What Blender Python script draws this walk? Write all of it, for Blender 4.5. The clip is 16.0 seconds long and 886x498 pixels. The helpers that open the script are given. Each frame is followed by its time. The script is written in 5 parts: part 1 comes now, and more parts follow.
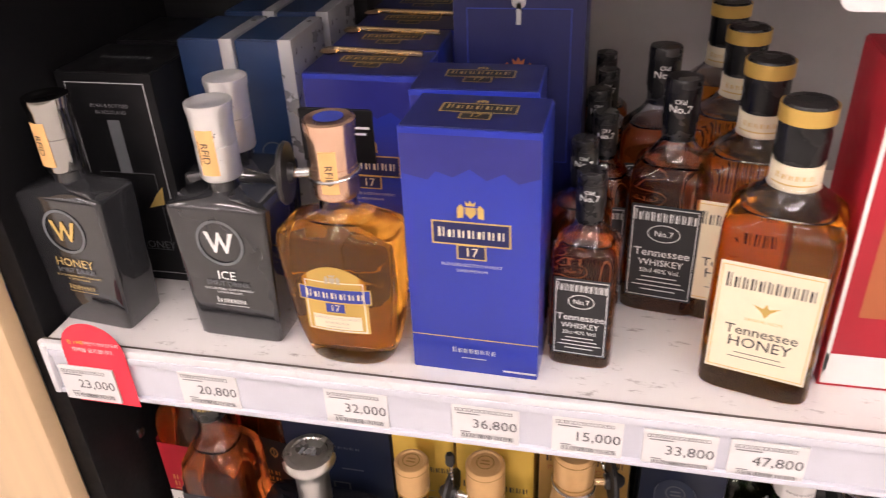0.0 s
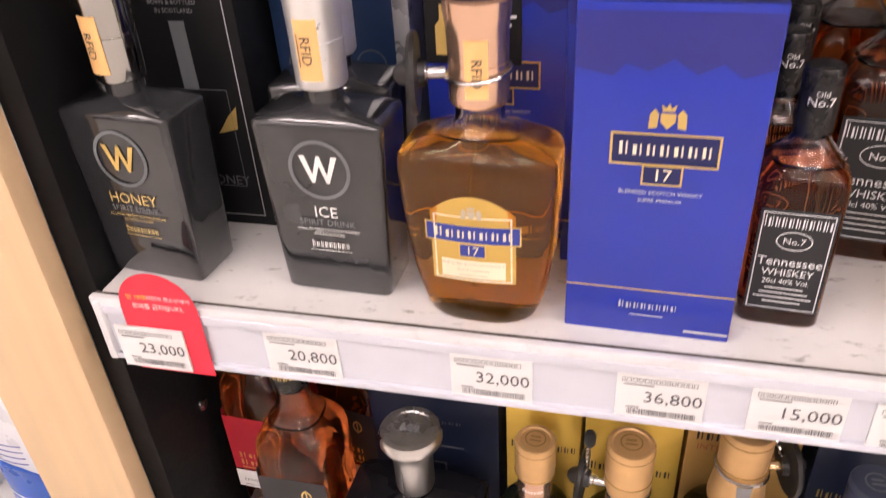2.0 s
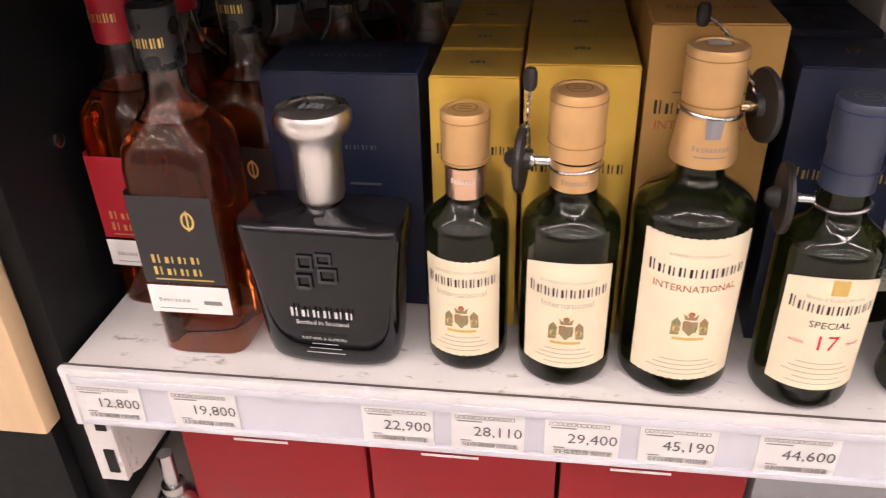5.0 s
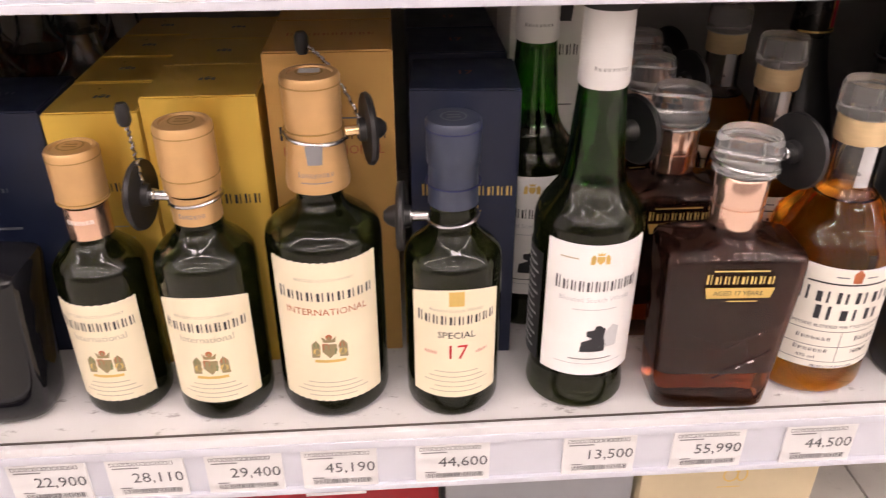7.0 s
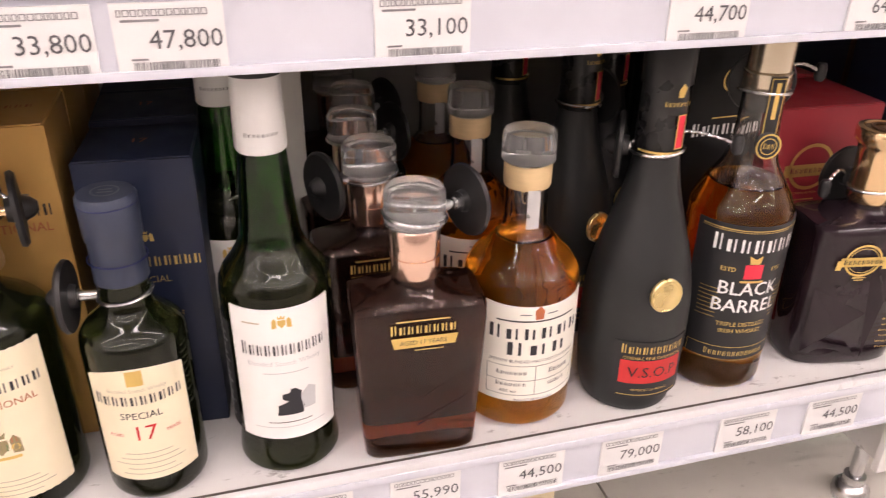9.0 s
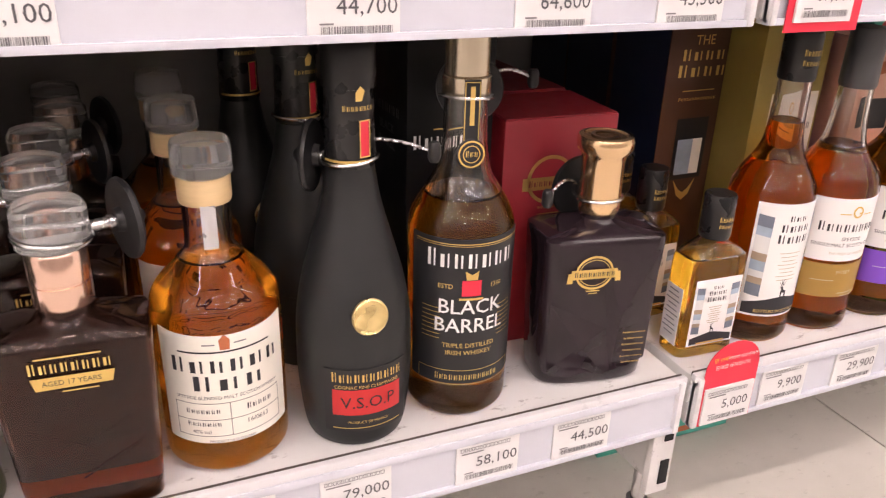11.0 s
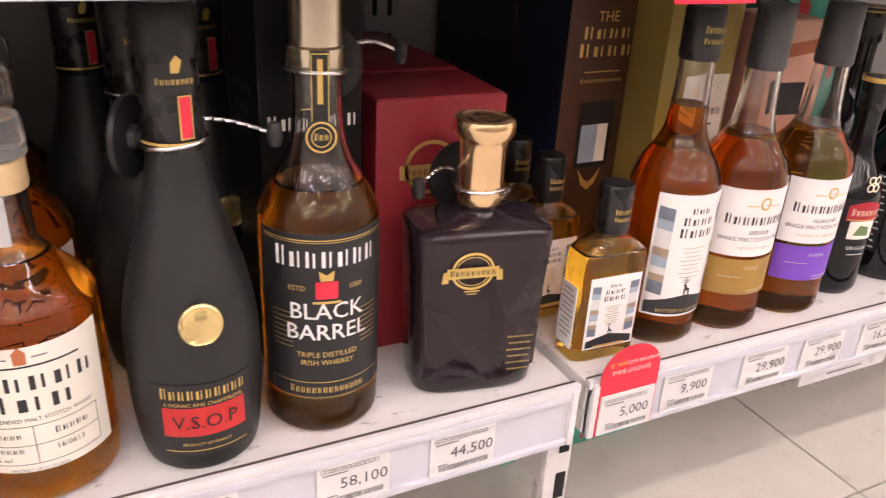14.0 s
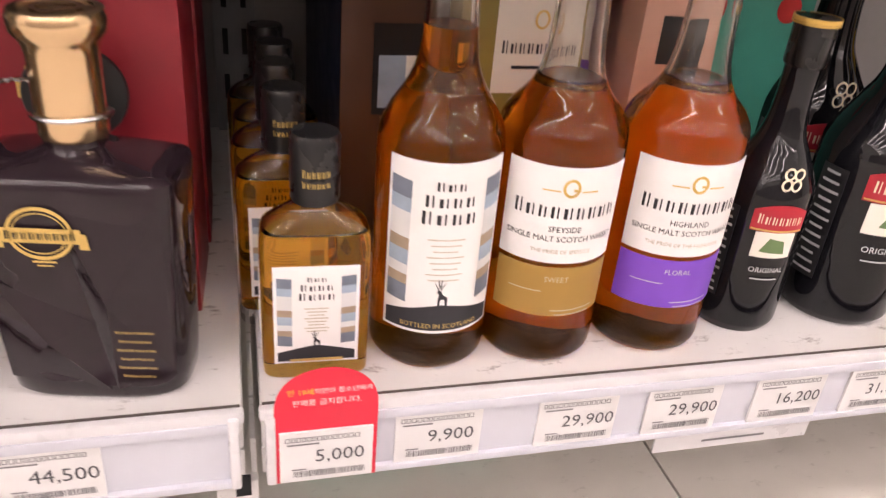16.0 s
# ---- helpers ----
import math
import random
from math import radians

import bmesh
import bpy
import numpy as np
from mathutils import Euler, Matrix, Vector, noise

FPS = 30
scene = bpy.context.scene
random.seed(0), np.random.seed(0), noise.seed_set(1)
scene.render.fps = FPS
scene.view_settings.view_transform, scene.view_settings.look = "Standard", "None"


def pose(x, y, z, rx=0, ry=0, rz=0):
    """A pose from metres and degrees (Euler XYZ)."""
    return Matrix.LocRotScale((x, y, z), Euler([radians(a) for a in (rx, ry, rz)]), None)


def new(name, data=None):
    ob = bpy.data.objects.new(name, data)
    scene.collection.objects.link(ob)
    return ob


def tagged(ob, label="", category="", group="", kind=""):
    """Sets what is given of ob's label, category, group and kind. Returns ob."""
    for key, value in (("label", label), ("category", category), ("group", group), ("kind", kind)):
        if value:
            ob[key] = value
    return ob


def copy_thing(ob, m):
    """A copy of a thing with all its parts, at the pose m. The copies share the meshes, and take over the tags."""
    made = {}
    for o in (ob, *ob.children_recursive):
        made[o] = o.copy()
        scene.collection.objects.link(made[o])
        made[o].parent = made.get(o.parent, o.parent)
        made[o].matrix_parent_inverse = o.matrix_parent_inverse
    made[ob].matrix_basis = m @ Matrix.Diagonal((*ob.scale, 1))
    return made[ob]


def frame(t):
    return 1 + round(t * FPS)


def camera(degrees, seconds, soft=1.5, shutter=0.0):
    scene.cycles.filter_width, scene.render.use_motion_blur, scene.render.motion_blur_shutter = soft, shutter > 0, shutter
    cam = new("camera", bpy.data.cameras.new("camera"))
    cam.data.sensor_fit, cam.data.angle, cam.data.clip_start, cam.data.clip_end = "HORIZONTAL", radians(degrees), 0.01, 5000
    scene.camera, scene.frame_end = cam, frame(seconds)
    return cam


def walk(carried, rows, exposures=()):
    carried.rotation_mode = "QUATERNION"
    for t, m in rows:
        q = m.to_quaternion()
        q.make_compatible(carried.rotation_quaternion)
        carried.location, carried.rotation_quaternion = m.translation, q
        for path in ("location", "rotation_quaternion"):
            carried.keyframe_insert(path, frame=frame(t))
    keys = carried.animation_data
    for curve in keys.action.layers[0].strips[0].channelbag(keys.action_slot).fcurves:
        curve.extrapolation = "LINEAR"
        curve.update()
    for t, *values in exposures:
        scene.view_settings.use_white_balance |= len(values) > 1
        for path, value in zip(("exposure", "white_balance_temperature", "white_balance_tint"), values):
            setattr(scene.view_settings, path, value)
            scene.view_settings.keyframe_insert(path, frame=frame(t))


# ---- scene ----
cam = camera(59.3, 16.0, soft=1.2, shutter=0.3)
METRES, EYE, TILT, LEAN, TURN = 1.5, 0.9565, 0.0, 0.0, 13.85
ROWS = [
    (0.0, 0.0, 0.0, 0.0, -1.44, -30.96, 2.39),
    (0.5, -0.0368, 0.0224, -0.0074, -0.1, -31.31, 2.58),
    (1.0, -0.0449, 0.0537, -0.0218, 0.55, -32.12, 2.72),
    (1.5, -0.0457, 0.0725, -0.0233, 0.35, -32.91, 2.98),
    (2.0, -0.0624, 0.0692, -0.0558, -0.75, -33.53, 3.11),
    (2.5, -0.0903, 0.0565, -0.1038, -2.33, -33.81, 2.96),
    (3.0, -0.0987, 0.0447, -0.1511, -3.42, -33.96, 2.82),
    (5.5, -0.0428, 0.0302, -0.2481, -8.16, -30.55, 1.2),
    (6.0, -0.012, 0.0226, -0.2406, -11.21, -30.32, 0.86),
    (6.5, 0.0136, 0.0207, -0.2429, -14.45, -30.28, 0.48),
    (7.0, 0.0298, 0.0193, -0.242, -17.74, -30.17, 0.13),
    (7.5, 0.0532, 0.012, -0.2362, -21.11, -29.84, -0.18),
    (8.0, 0.0713, 0.0045, -0.235, -24.23, -29.24, -0.34),
    (8.5, 0.0825, 0.003, -0.2347, -27.02, -28.62, -0.51),
    (9.0, 0.1021, -0.0038, -0.2315, -29.5, -27.68, -0.67),
    (9.5, 0.1245, -0.017, -0.2335, -31.77, -26.55, -0.91),
    (10.0, 0.1569, -0.0299, -0.2438, -33.83, -25.51, -1.08),
    (12.5, 0.2142, -0.0328, -0.2582, -37.75, -23.73, -2.52),
    (13.0, 0.2175, -0.0283, -0.261, -37.95, -23.88, -2.76),
    (13.5, 0.2314, -0.0246, -0.2638, -38.62, -24.27, -2.83),
    (14.0, 0.2592, -0.0317, -0.2674, -39.5, -25.02, -2.95),
    (14.5, 0.2753, -0.0397, -0.2506, -41.22, -25.81, -2.71),
    (15.0, 0.3074, -0.0516, -0.1944, -41.08, -29.4, -3.54),
    (15.5, 0.4192, -0.0515, -0.2488, -32.06, -29.91, -5.24),
    (16.0, 0.4866, -0.048, -0.3019, -27.52, -28.98, -4.65),
]
walk(cam, [(t, pose(-0.0035, -0.001, EYE, TILT, LEAN, TURN) @ pose(METRES * x, METRES * y, METRES * z, 90 + pitch, roll, yaw)) for t, x, y, z, yaw, pitch, roll in ROWS], exposures=[(0.0, -0.14, 7000, 27), (16.0, -0.14, 7000, 27)])

# ---- world and light ----
world = bpy.data.worlds.new("store_air")
scene.world = world
world.use_nodes = True
world.node_tree.nodes["Background"].inputs[0].default_value = (0.9, 0.95, 1.0, 1)
world.node_tree.nodes["Background"].inputs[1].default_value = 0.03
LAMP = 34.0

ZL, ZU = 0.206, 0.551          # tops of the lower and the upper shelf
LIP = 0.447                    # front of the price rails
TALL = 1.028                   # height of the goods on the lower shelf
BACK = 0.90                    # face of the back panel


# ---- materials ----
def mat(name, col, rough=0.5, metal=0.0, var=0.12, scale=60.0, bump=0.0, coat=0.0, trans=0.0, ior=1.45, emit=0.0, spec=0.5, grain=None, wave=0.0):
    m = bpy.data.materials.new(name)
    m.use_nodes = True
    nt = m.node_tree
    b = nt.nodes["Principled BSDF"]
    b.inputs["Base Color"].default_value = (*col, 1)
    b.inputs["Roughness"].default_value = rough
    b.inputs["Metallic"].default_value = metal
    b.inputs["IOR"].default_value = ior
    b.inputs["Coat Weight"].default_value = coat
    b.inputs["Coat Roughness"].default_value = 0.05
    b.inputs["Transmission Weight"].default_value = trans
    b.inputs["Specular IOR Level"].default_value = spec
    if emit:
        b.inputs["Emission Color"].default_value = (1, 0.97, 0.93, 1)
        b.inputs["Emission Strength"].default_value = emit
    if wave:
        wc = nt.nodes.new("ShaderNodeTexCoord")
        wn = nt.nodes.new("ShaderNodeTexNoise")
        wn.inputs["Scale"].default_value, wn.inputs["Detail"].default_value = 48, 1.5
        wb = nt.nodes.new("ShaderNodeBump")
        wb.inputs["Strength"].default_value, wb.inputs["Distance"].default_value = wave, 0.004
        nt.links.new(wc.outputs["Object"], wn.inputs[0])
        nt.links.new(wn.outputs[0], wb.inputs["Height"])
        nt.links.new(wb.outputs[0], b.inputs["Normal"])
    if var > 0 and trans == 0:
        co = nt.nodes.new("ShaderNodeTexCoord")
        mp = nt.nodes.new("ShaderNodeMapping")
        mp.inputs["Scale"].default_value = grain or (1, 1, 1)
        nt.links.new(co.outputs["Object"], mp.inputs[0])
        n1 = nt.nodes.new("ShaderNodeTexNoise")
        n1.inputs["Scale"].default_value = scale
        n1.inputs["Detail"].default_value = 6
        n2 = nt.nodes.new("ShaderNodeTexNoise")
        n2.inputs["Scale"].default_value = scale * 0.13
        nt.links.new(mp.outputs[0], n1.inputs[0])
        nt.links.new(mp.outputs[0], n2.inputs[0])
        add = nt.nodes.new("ShaderNodeMath")
        nt.links.new(n1.outputs[0], add.inputs[0])
        nt.links.new(n2.outputs[0], add.inputs[1])
        rng = nt.nodes.new("ShaderNodeMapRange")
        rng.inputs["From Min"].default_value, rng.inputs["From Max"].default_value = 0.6, 1.4
        rng.inputs["To Min"].default_value, rng.inputs["To Max"].default_value = 1 - var, 1 + var
        nt.links.new(add.outputs[0], rng.inputs["Value"])
        mul = nt.nodes.new("ShaderNodeVectorMath")
        mul.operation = "SCALE"
        mul.inputs[0].default_value = col
        nt.links.new(rng.outputs[0], mul.inputs["Scale"])
        nt.links.new(mul.outputs[0], b.inputs["Base Color"])
        r2 = nt.nodes.new("ShaderNodeMapRange")
        r2.inputs["From Min"].default_value, r2.inputs["From Max"].default_value = 0.6, 1.4
        r2.inputs["To Min"].default_value, r2.inputs["To Max"].default_value = rough * 0.8, min(1, rough * 1.25)
        nt.links.new(add.outputs[0], r2.inputs["Value"])
        nt.links.new(r2.outputs[0], b.inputs["Roughness"])
        if bump:
            bp = nt.nodes.new("ShaderNodeBump")
            bp.inputs["Strength"].default_value = bump
            bp.inputs["Distance"].default_value = 0.001
            nt.links.new(n1.outputs[0], bp.inputs["Height"])
            nt.links.new(bp.outputs[0], b.inputs["Normal"])
    return m


def scuffed(name, col, rough, dirt, amount):
    """Painted steel with sparse dark scuffs and dust."""
    m = mat(name, col, rough, var=0.05, scale=30)
    nt = m.node_tree
    b = nt.nodes["Principled BSDF"]
    src = b.inputs["Base Color"].links[0].from_socket
    co = nt.nodes.new("ShaderNodeTexCoord")
    mp = nt.nodes.new("ShaderNodeMapping")
    mp.inputs["Scale"].default_value = (1, 2.2, 1)
    nt.links.new(co.outputs["Object"], mp.inputs[0])
    n = nt.nodes.new("ShaderNodeTexNoise")
    n.inputs["Scale"].default_value, n.inputs["Detail"].default_value, n.inputs["Roughness"].default_value = 45, 8, 0.7
    nt.links.new(mp.outputs[0], n.inputs[0])
    r = nt.nodes.new("ShaderNodeMapRange")
    r.inputs["From Min"].default_value, r.inputs["From Max"].default_value = 0.59, 0.68
    r.inputs["To Max"].default_value = amount
    nt.links.new(n.outputs[0], r.inputs["Value"])
    mx = nt.nodes.new("ShaderNodeMixRGB")
    nt.links.new(r.outputs[0], mx.inputs[0])
    nt.links.new(src, mx.inputs[1])
    mx.inputs[2].default_value = (*dirt, 1)
    nt.links.new(mx.outputs[0], b.inputs["Base Color"])
    return m


M = {}


def add(name, *a, **k):
    M[name] = mat(name, *a, **k)


M["shelf_white"] = scuffed("shelf_white", (0.68, 0.67, 0.66), 0.38, (0.22, 0.20, 0.19), 0.75)
M["tile"] = scuffed("tile", (0.62, 0.59, 0.54), 0.3, (0.30, 0.28, 0.25), 0.35)
add("grout", (0.16, 0.14, 0.12), 0.9)
add("rail", (0.60, 0.62, 0.69), 0.22, var=0.03, coat=0.4)
add("rail_edge", (0.70, 0.70, 0.72), 0.3, var=0.03)
add("back_panel", (0.40, 0.39, 0.385), 0.5, var=0.05)
add("upright", (0.33, 0.33, 0.34), 0.45, var=0.05)
add("seam_grey", (0.10, 0.085, 0.075), 0.8)
add("slot", (0.012, 0.012, 0.013), 0.8)
add("steel", (0.62, 0.62, 0.63), 0.25, 1.0)
add("chrome", (0.46, 0.45, 0.44), 0.12, 1.0, var=0.05)
add("brushed", (0.72, 0.71, 0.70), 0.28, 1.0, var=0.15, scale=120, grain=(1, 1, 0.03))
add("black_laminate", (0.006, 0.006, 0.007), 0.5, var=0.2, scale=200, bump=0.1, spec=0.2)
add("pale_wood", (0.70, 0.50, 0.30), 0.5, var=0.10, scale=70, grain=(1, 1, 0.06), bump=0.05)
add("wall_paint", (0.78, 0.77, 0.75), 0.8, var=0.05, scale=8)
# average tone of stocked shelves, for the unseen wall that the bottles reflect
add("goods", (0.34, 0.31, 0.29), 0.7, var=0.5, scale=3)
add("ceiling_paint", (0.82, 0.82, 0.81), 0.9, var=0.04, scale=6)
add("lamp", (1, 1, 1), 0.5, var=0, emit=LAMP)
add("card", (0.74, 0.74, 0.74), 0.45, var=0.02)
add("ink", (0.03, 0.03, 0.035), 0.6, var=0)
add("olive_ink", (0.30, 0.24, 0.12), 0.6, var=0)
add("pale_ink", (0.68, 0.69, 0.68), 0.5, var=0.1)
add("dusk_ink", (0.16, 0.19, 0.24), 0.5, var=0.3, scale=60)
add("pewter", (0.62, 0.54, 0.42), 0.22, 0.9, var=0.08)
add("price_ink", (0.10, 0.10, 0.11), 0.6, var=0)
add("code_ink", (0.16, 0.16, 0.17), 0.6, var=0)
add("grey_ink", (0.22, 0.22, 0.23), 0.6, var=0)
add("sign_red", (0.74, 0.03, 0.06), 0.4, var=0.03)
add("yellow_ink", (0.9, 0.6, 0.05), 0.5, var=0)
add("white_ink", (0.84, 0.84, 0.83), 0.5, var=0)
add("silver_ink", (0.55, 0.56, 0.57), 0.4, var=0)
add("dim_ink", (0.13, 0.14, 0.15), 0.4, var=0)
add("faint_ink", (0.50, 0.44, 0.33), 0.6, var=0)
add("gold_ink", (0.72, 0.50, 0.16), 0.35, 0.55, var=0.08)
add("red_ink", (0.55, 0.03, 0.03), 0.5, var=0)
add("rust_ink", (0.45, 0.13, 0.05), 0.5, var=0)
add("blue_ink", (0.03, 0.05, 0.30), 0.4, var=0)
add("green_ink", (0.12, 0.20, 0.08), 0.5, var=0)
add("sky_ink", (0.34, 0.43, 0.53), 0.5, var=0.3, scale=40)
add("hill_ink", (0.38, 0.29, 0.20), 0.5, var=0.3, scale=60)
add("cream_paper", (0.84, 0.75, 0.55), 0.6, var=0.03)
add("ivory_paper", (0.85, 0.82, 0.73), 0.6, var=0.03)
add("white_paper", (0.86, 0.85, 0.83), 0.55, var=0.03)
add("gold_paper", (0.62, 0.40, 0.10), 0.45, 0.3, var=0.08)
add("tan_band", (0.36, 0.21, 0.05), 0.5, var=0.06)
add("purple_band", (0.20, 0.07, 0.50), 0.5, var=0.05)
add("black_paper", (0.018, 0.018, 0.020), 0.4, var=0.1)
add("red_paper", (0.46, 0.02, 0.035), 0.45, var=0.06)
add("orange_paper", (0.86, 0.50, 0.20), 0.5, var=0.04)
add("yellow_paper", (0.85, 0.50, 0.03), 0.5, var=0.05)
# glass and liquids
add("clear_glass", (0.97, 0.97, 0.96), 0.02, trans=1.0, wave=0.12)
add("amber", (0.96, 0.33, 0.022), 0.02, trans=0.97, ior=1.40, wave=0.2)
add("pale_amber", (0.99, 0.54, 0.045), 0.02, trans=0.95, ior=1.40, wave=0.2)
add("red_amber", (0.62, 0.14, 0.030), 0.02, trans=0.97, ior=1.40, wave=0.2)
add("honey_amber", (0.93, 0.40, 0.05), 0.02, trans=0.95, ior=1.40, wave=0.2)
add("green_glass", (0.10, 0.42, 0.07), 0.02, trans=1.0, ior=1.42, wave=0.2)
add("dark_green_glass", (0.036, 0.046, 0.012), 0.03, trans=0.9, ior=1.42, wave=0.2)
add("black_glass", (0.007, 0.007, 0.009), 0.03, coat=0.0, var=0.1, wave=0.12)
add("smoke_glass", (0.026, 0.027, 0.030), 0.06, coat=0.8, var=0.08, wave=0.12)
add("plum_glass", (0.020, 0.012, 0.016), 0.03, coat=0.0, var=0.2, wave=0.12)
add("brown_glass", (0.018, 0.007, 0.005), 0.03, coat=0.0, var=0.3, scale=12, wave=0.2)
add("cola_glass", (0.19, 0.082, 0.058), 0.03, trans=0.93, ior=1.40, wave=0.2)
add("matt_black_glass", (0.016, 0.017, 0.018), 0.42, var=0.08)
add("clear_plastic", (0.90, 0.90, 0.90), 0.08, trans=0.9, ior=1.35)
# caps and boxes
add("copper", (0.85, 0.55, 0.40), 0.22, 0.9, var=0.06)
add("rose_gold", (0.90, 0.62, 0.50), 0.18, 0.95, var=0.06)
add("gold_metal", (0.85, 0.60, 0.35), 0.2, 0.95, var=0.06)
add("medal_gold", (0.82, 0.64, 0.30), 0.3, 0.85, var=0.12, scale=90, bump=0.3)
add("cork_cap", (0.62, 0.38, 0.17), 0.36, 0.45, var=0.1, scale=90)
add("black_cap", (0.014, 0.014, 0.015), 0.28, var=0.15)
add("charcoal_cap", (0.055, 0.056, 0.06), 0.35, var=0.1)
add("navy_cap", (0.038, 0.048, 0.08), 0.4, var=0.12)
add("silver_cap", (0.82, 0.82, 0.82), 0.32, 0.65, var=0.06)
add("indigo_ink", (0.025, 0.028, 0.21), 0.35, var=0.1)
add("emboss", (0.030, 0.031, 0.034), 0.25, var=0)
add("white_cap", (0.80, 0.80, 0.79), 0.4, var=0.04)
add("red_cap", (0.42, 0.015, 0.03), 0.3, var=0.08)
add("cream_cap", (0.80, 0.66, 0.35), 0.4, var=0.05)
add("pale_wood_cap", (0.66, 0.48, 0.26), 0.5, var=0.12, grain=(1, 1, 6))
add("black_plastic", (0.017, 0.017, 0.018), 0.4, var=0.1)
add("blue_box", (0.016, 0.035, 0.34), 0.3, var=0.06, scale=25, coat=0.3)
add("deep_blue_box", (0.012, 0.016, 0.09), 0.35, var=0.08, scale=25)
add("silver_blue_box", (0.014, 0.036, 0.10), 0.3, var=0.35, scale=14, grain=(0.3, 0.3, 1))
add("silver_box", (0.60, 0.61, 0.63), 0.3, 0.6, var=0.05)
add("black_box", (0.008, 0.008, 0.009), 0.42, var=0.1, spec=0.25)
add("navy_box", (0.012, 0.019, 0.048), 0.42, var=0.08)
add("gold_box", (0.76, 0.50, 0.09), 0.30, 0.5, var=0.08, scale=25)
add("copper_box", (0.56, 0.33, 0.10), 0.38, 0.35, var=0.08, scale=25)
add("maroon_box", (0.30, 0.022, 0.032), 0.42, var=0.07)
add("brown_box", (0.085, 0.036, 0.020), 0.45, var=0.08)
add("olive_box", (0.30, 0.23, 0.055), 0.45, var=0.08)
add("pink_box", (0.74, 0.42, 0.31), 0.5, var=0.06)
add("teal_box", (0.05, 0.36, 0.28), 0.45, var=0.08)
add("red_box", (0.30, 0.008, 0.014), 0.35, var=0.07)
add("beige_box", (0.62, 0.52, 0.34), 0.5, var=0.05)
add("grey_box", (0.30, 0.31, 0.33), 0.4, var=0.05)
add("white_box", (0.80, 0.79, 0.76), 0.5, var=0.05)
add("tub_white", (0.72, 0.74, 0.78), 0.3, var=0.03)
add("tub_blue", (0.02, 0.10, 0.45), 0.3, var=0.1)


# ---- mesh tools ----
def part(name, bm, material, parent, label="", smooth=True, angle=0.7):
    me = bpy.data.meshes.new(name)
    bmesh.ops.recalc_face_normals(bm, faces=bm.faces[:])
    for e in bm.edges:
        if len(e.link_faces) == 2 and e.calc_face_angle(0) > angle:
            e.smooth = False
    for f in bm.faces:
        f.smooth = smooth
    bm.to_mesh(me)
    bm.free()
    me.materials.append(M[material])
    ob = new(name, me)
    ob.parent = parent
    if label:
        tagged(ob, label)
    return ob


def thing(name, label, category, at, rz=0.0, group="", kind=""):
    ob = new(name)
    ob.empty_display_size = 0.02
    ob.matrix_basis = pose(*at, 0, 0, rz)
    return tagged(ob, label, category, group, kind)


def brick(bm, x0, x1, y0, y1, z0, z1, bevel=0.0):
    r = bmesh.ops.create_cube(bm, size=1.0, matrix=Matrix.LocRotScale(((x0 + x1) / 2, (y0 + y1) / 2, (z0 + z1) / 2), None, (x1 - x0, y1 - y0, z1 - z0)))
    if bevel:
        es = list({e for v in r["verts"] for e in v.link_edges})
        bmesh.ops.bevel(bm, geom=es, offset=bevel, segments=2, affect="EDGES", profile=0.6)
    return bm


def solid(x0, x1, y0, y1, z0, z1, bevel=0.0):
    return brick(bmesh.new(), x0, x1, y0, y1, z0, z1, bevel)


def ring_points(z, hx, hy, n, seg):
    out = []
    for i in range(seg):
        a = 2 * math.pi * (i + 0.5) / seg
        c, s = math.cos(a), math.sin(a)
        out.append((hx * math.copysign(abs(c) ** (2 / n), c), hy * math.copysign(abs(s) ** (2 / n), s), z))
    return out


def smooth_rings(rings, steps):
    """Rings (z, hx, hy, n) with more between them, along a monotone curve."""
    if steps < 2:
        return rings
    out = []
    for i in range(len(rings) - 1):
        p0, p1, p2, p3 = rings[max(i - 1, 0)], rings[i], rings[i + 1], rings[min(i + 2, len(rings) - 1)]
        for k in range(steps):
            t = k / steps
            vals = []
            for j in range(4):
                a, b = p1[j], p2[j]
                m0 = (p2[j] - p0[j]) / 2
                m1 = (p3[j] - p1[j]) / 2
                if (b - a) * m0 <= 0:
                    m0 = 0
                if (b - a) * m1 <= 0:
                    m1 = 0
                m0 = math.copysign(min(abs(m0), 2.5 * abs(b - a)), m0)
                m1 = math.copysign(min(abs(m1), 2.5 * abs(b - a)), m1)
                vals.append((2 * t**3 - 3 * t**2 + 1) * a + (t**3 - 2 * t**2 + t) * m0 + (3 * t**2 - 2 * t**3) * b + (t**3 - t**2) * m1)
            out.append(tuple(vals))
    out.append(rings[-1])
    return out


def loft(rings, seg=36, steps=1, wall=0.0, bm=None):
    """A closed body over rings (z, hx, hy, n); with a wall it is an open tube of that thickness."""
    bm = bm or bmesh.new()
    full = [r if len(r) == 4 else (r[0], r[1], r[1], 2) for r in rings]
    full = smooth_rings(full, steps)
    if wall:
        full = full + [(z, max(hx - wall, 0.0005), max(hy - wall, 0.0005), n) for z, hx, hy, n in reversed(full)]
    rows = [[bm.verts.new(p) for p in ring_points(*r, seg)] for r in full]
    pairs = list(zip(rows, rows[1:]))
    if wall:
        pairs.append((rows[-1], rows[0]))
    for a, b in pairs:
        for i in range(seg):
            j = (i + 1) % seg
            bm.faces.new((a[i], a[j], b[j], b[i]))
    if not wall:
        bm.faces.new(rows[0][::-1])
        bm.faces.new(rows[-1])
    return bm


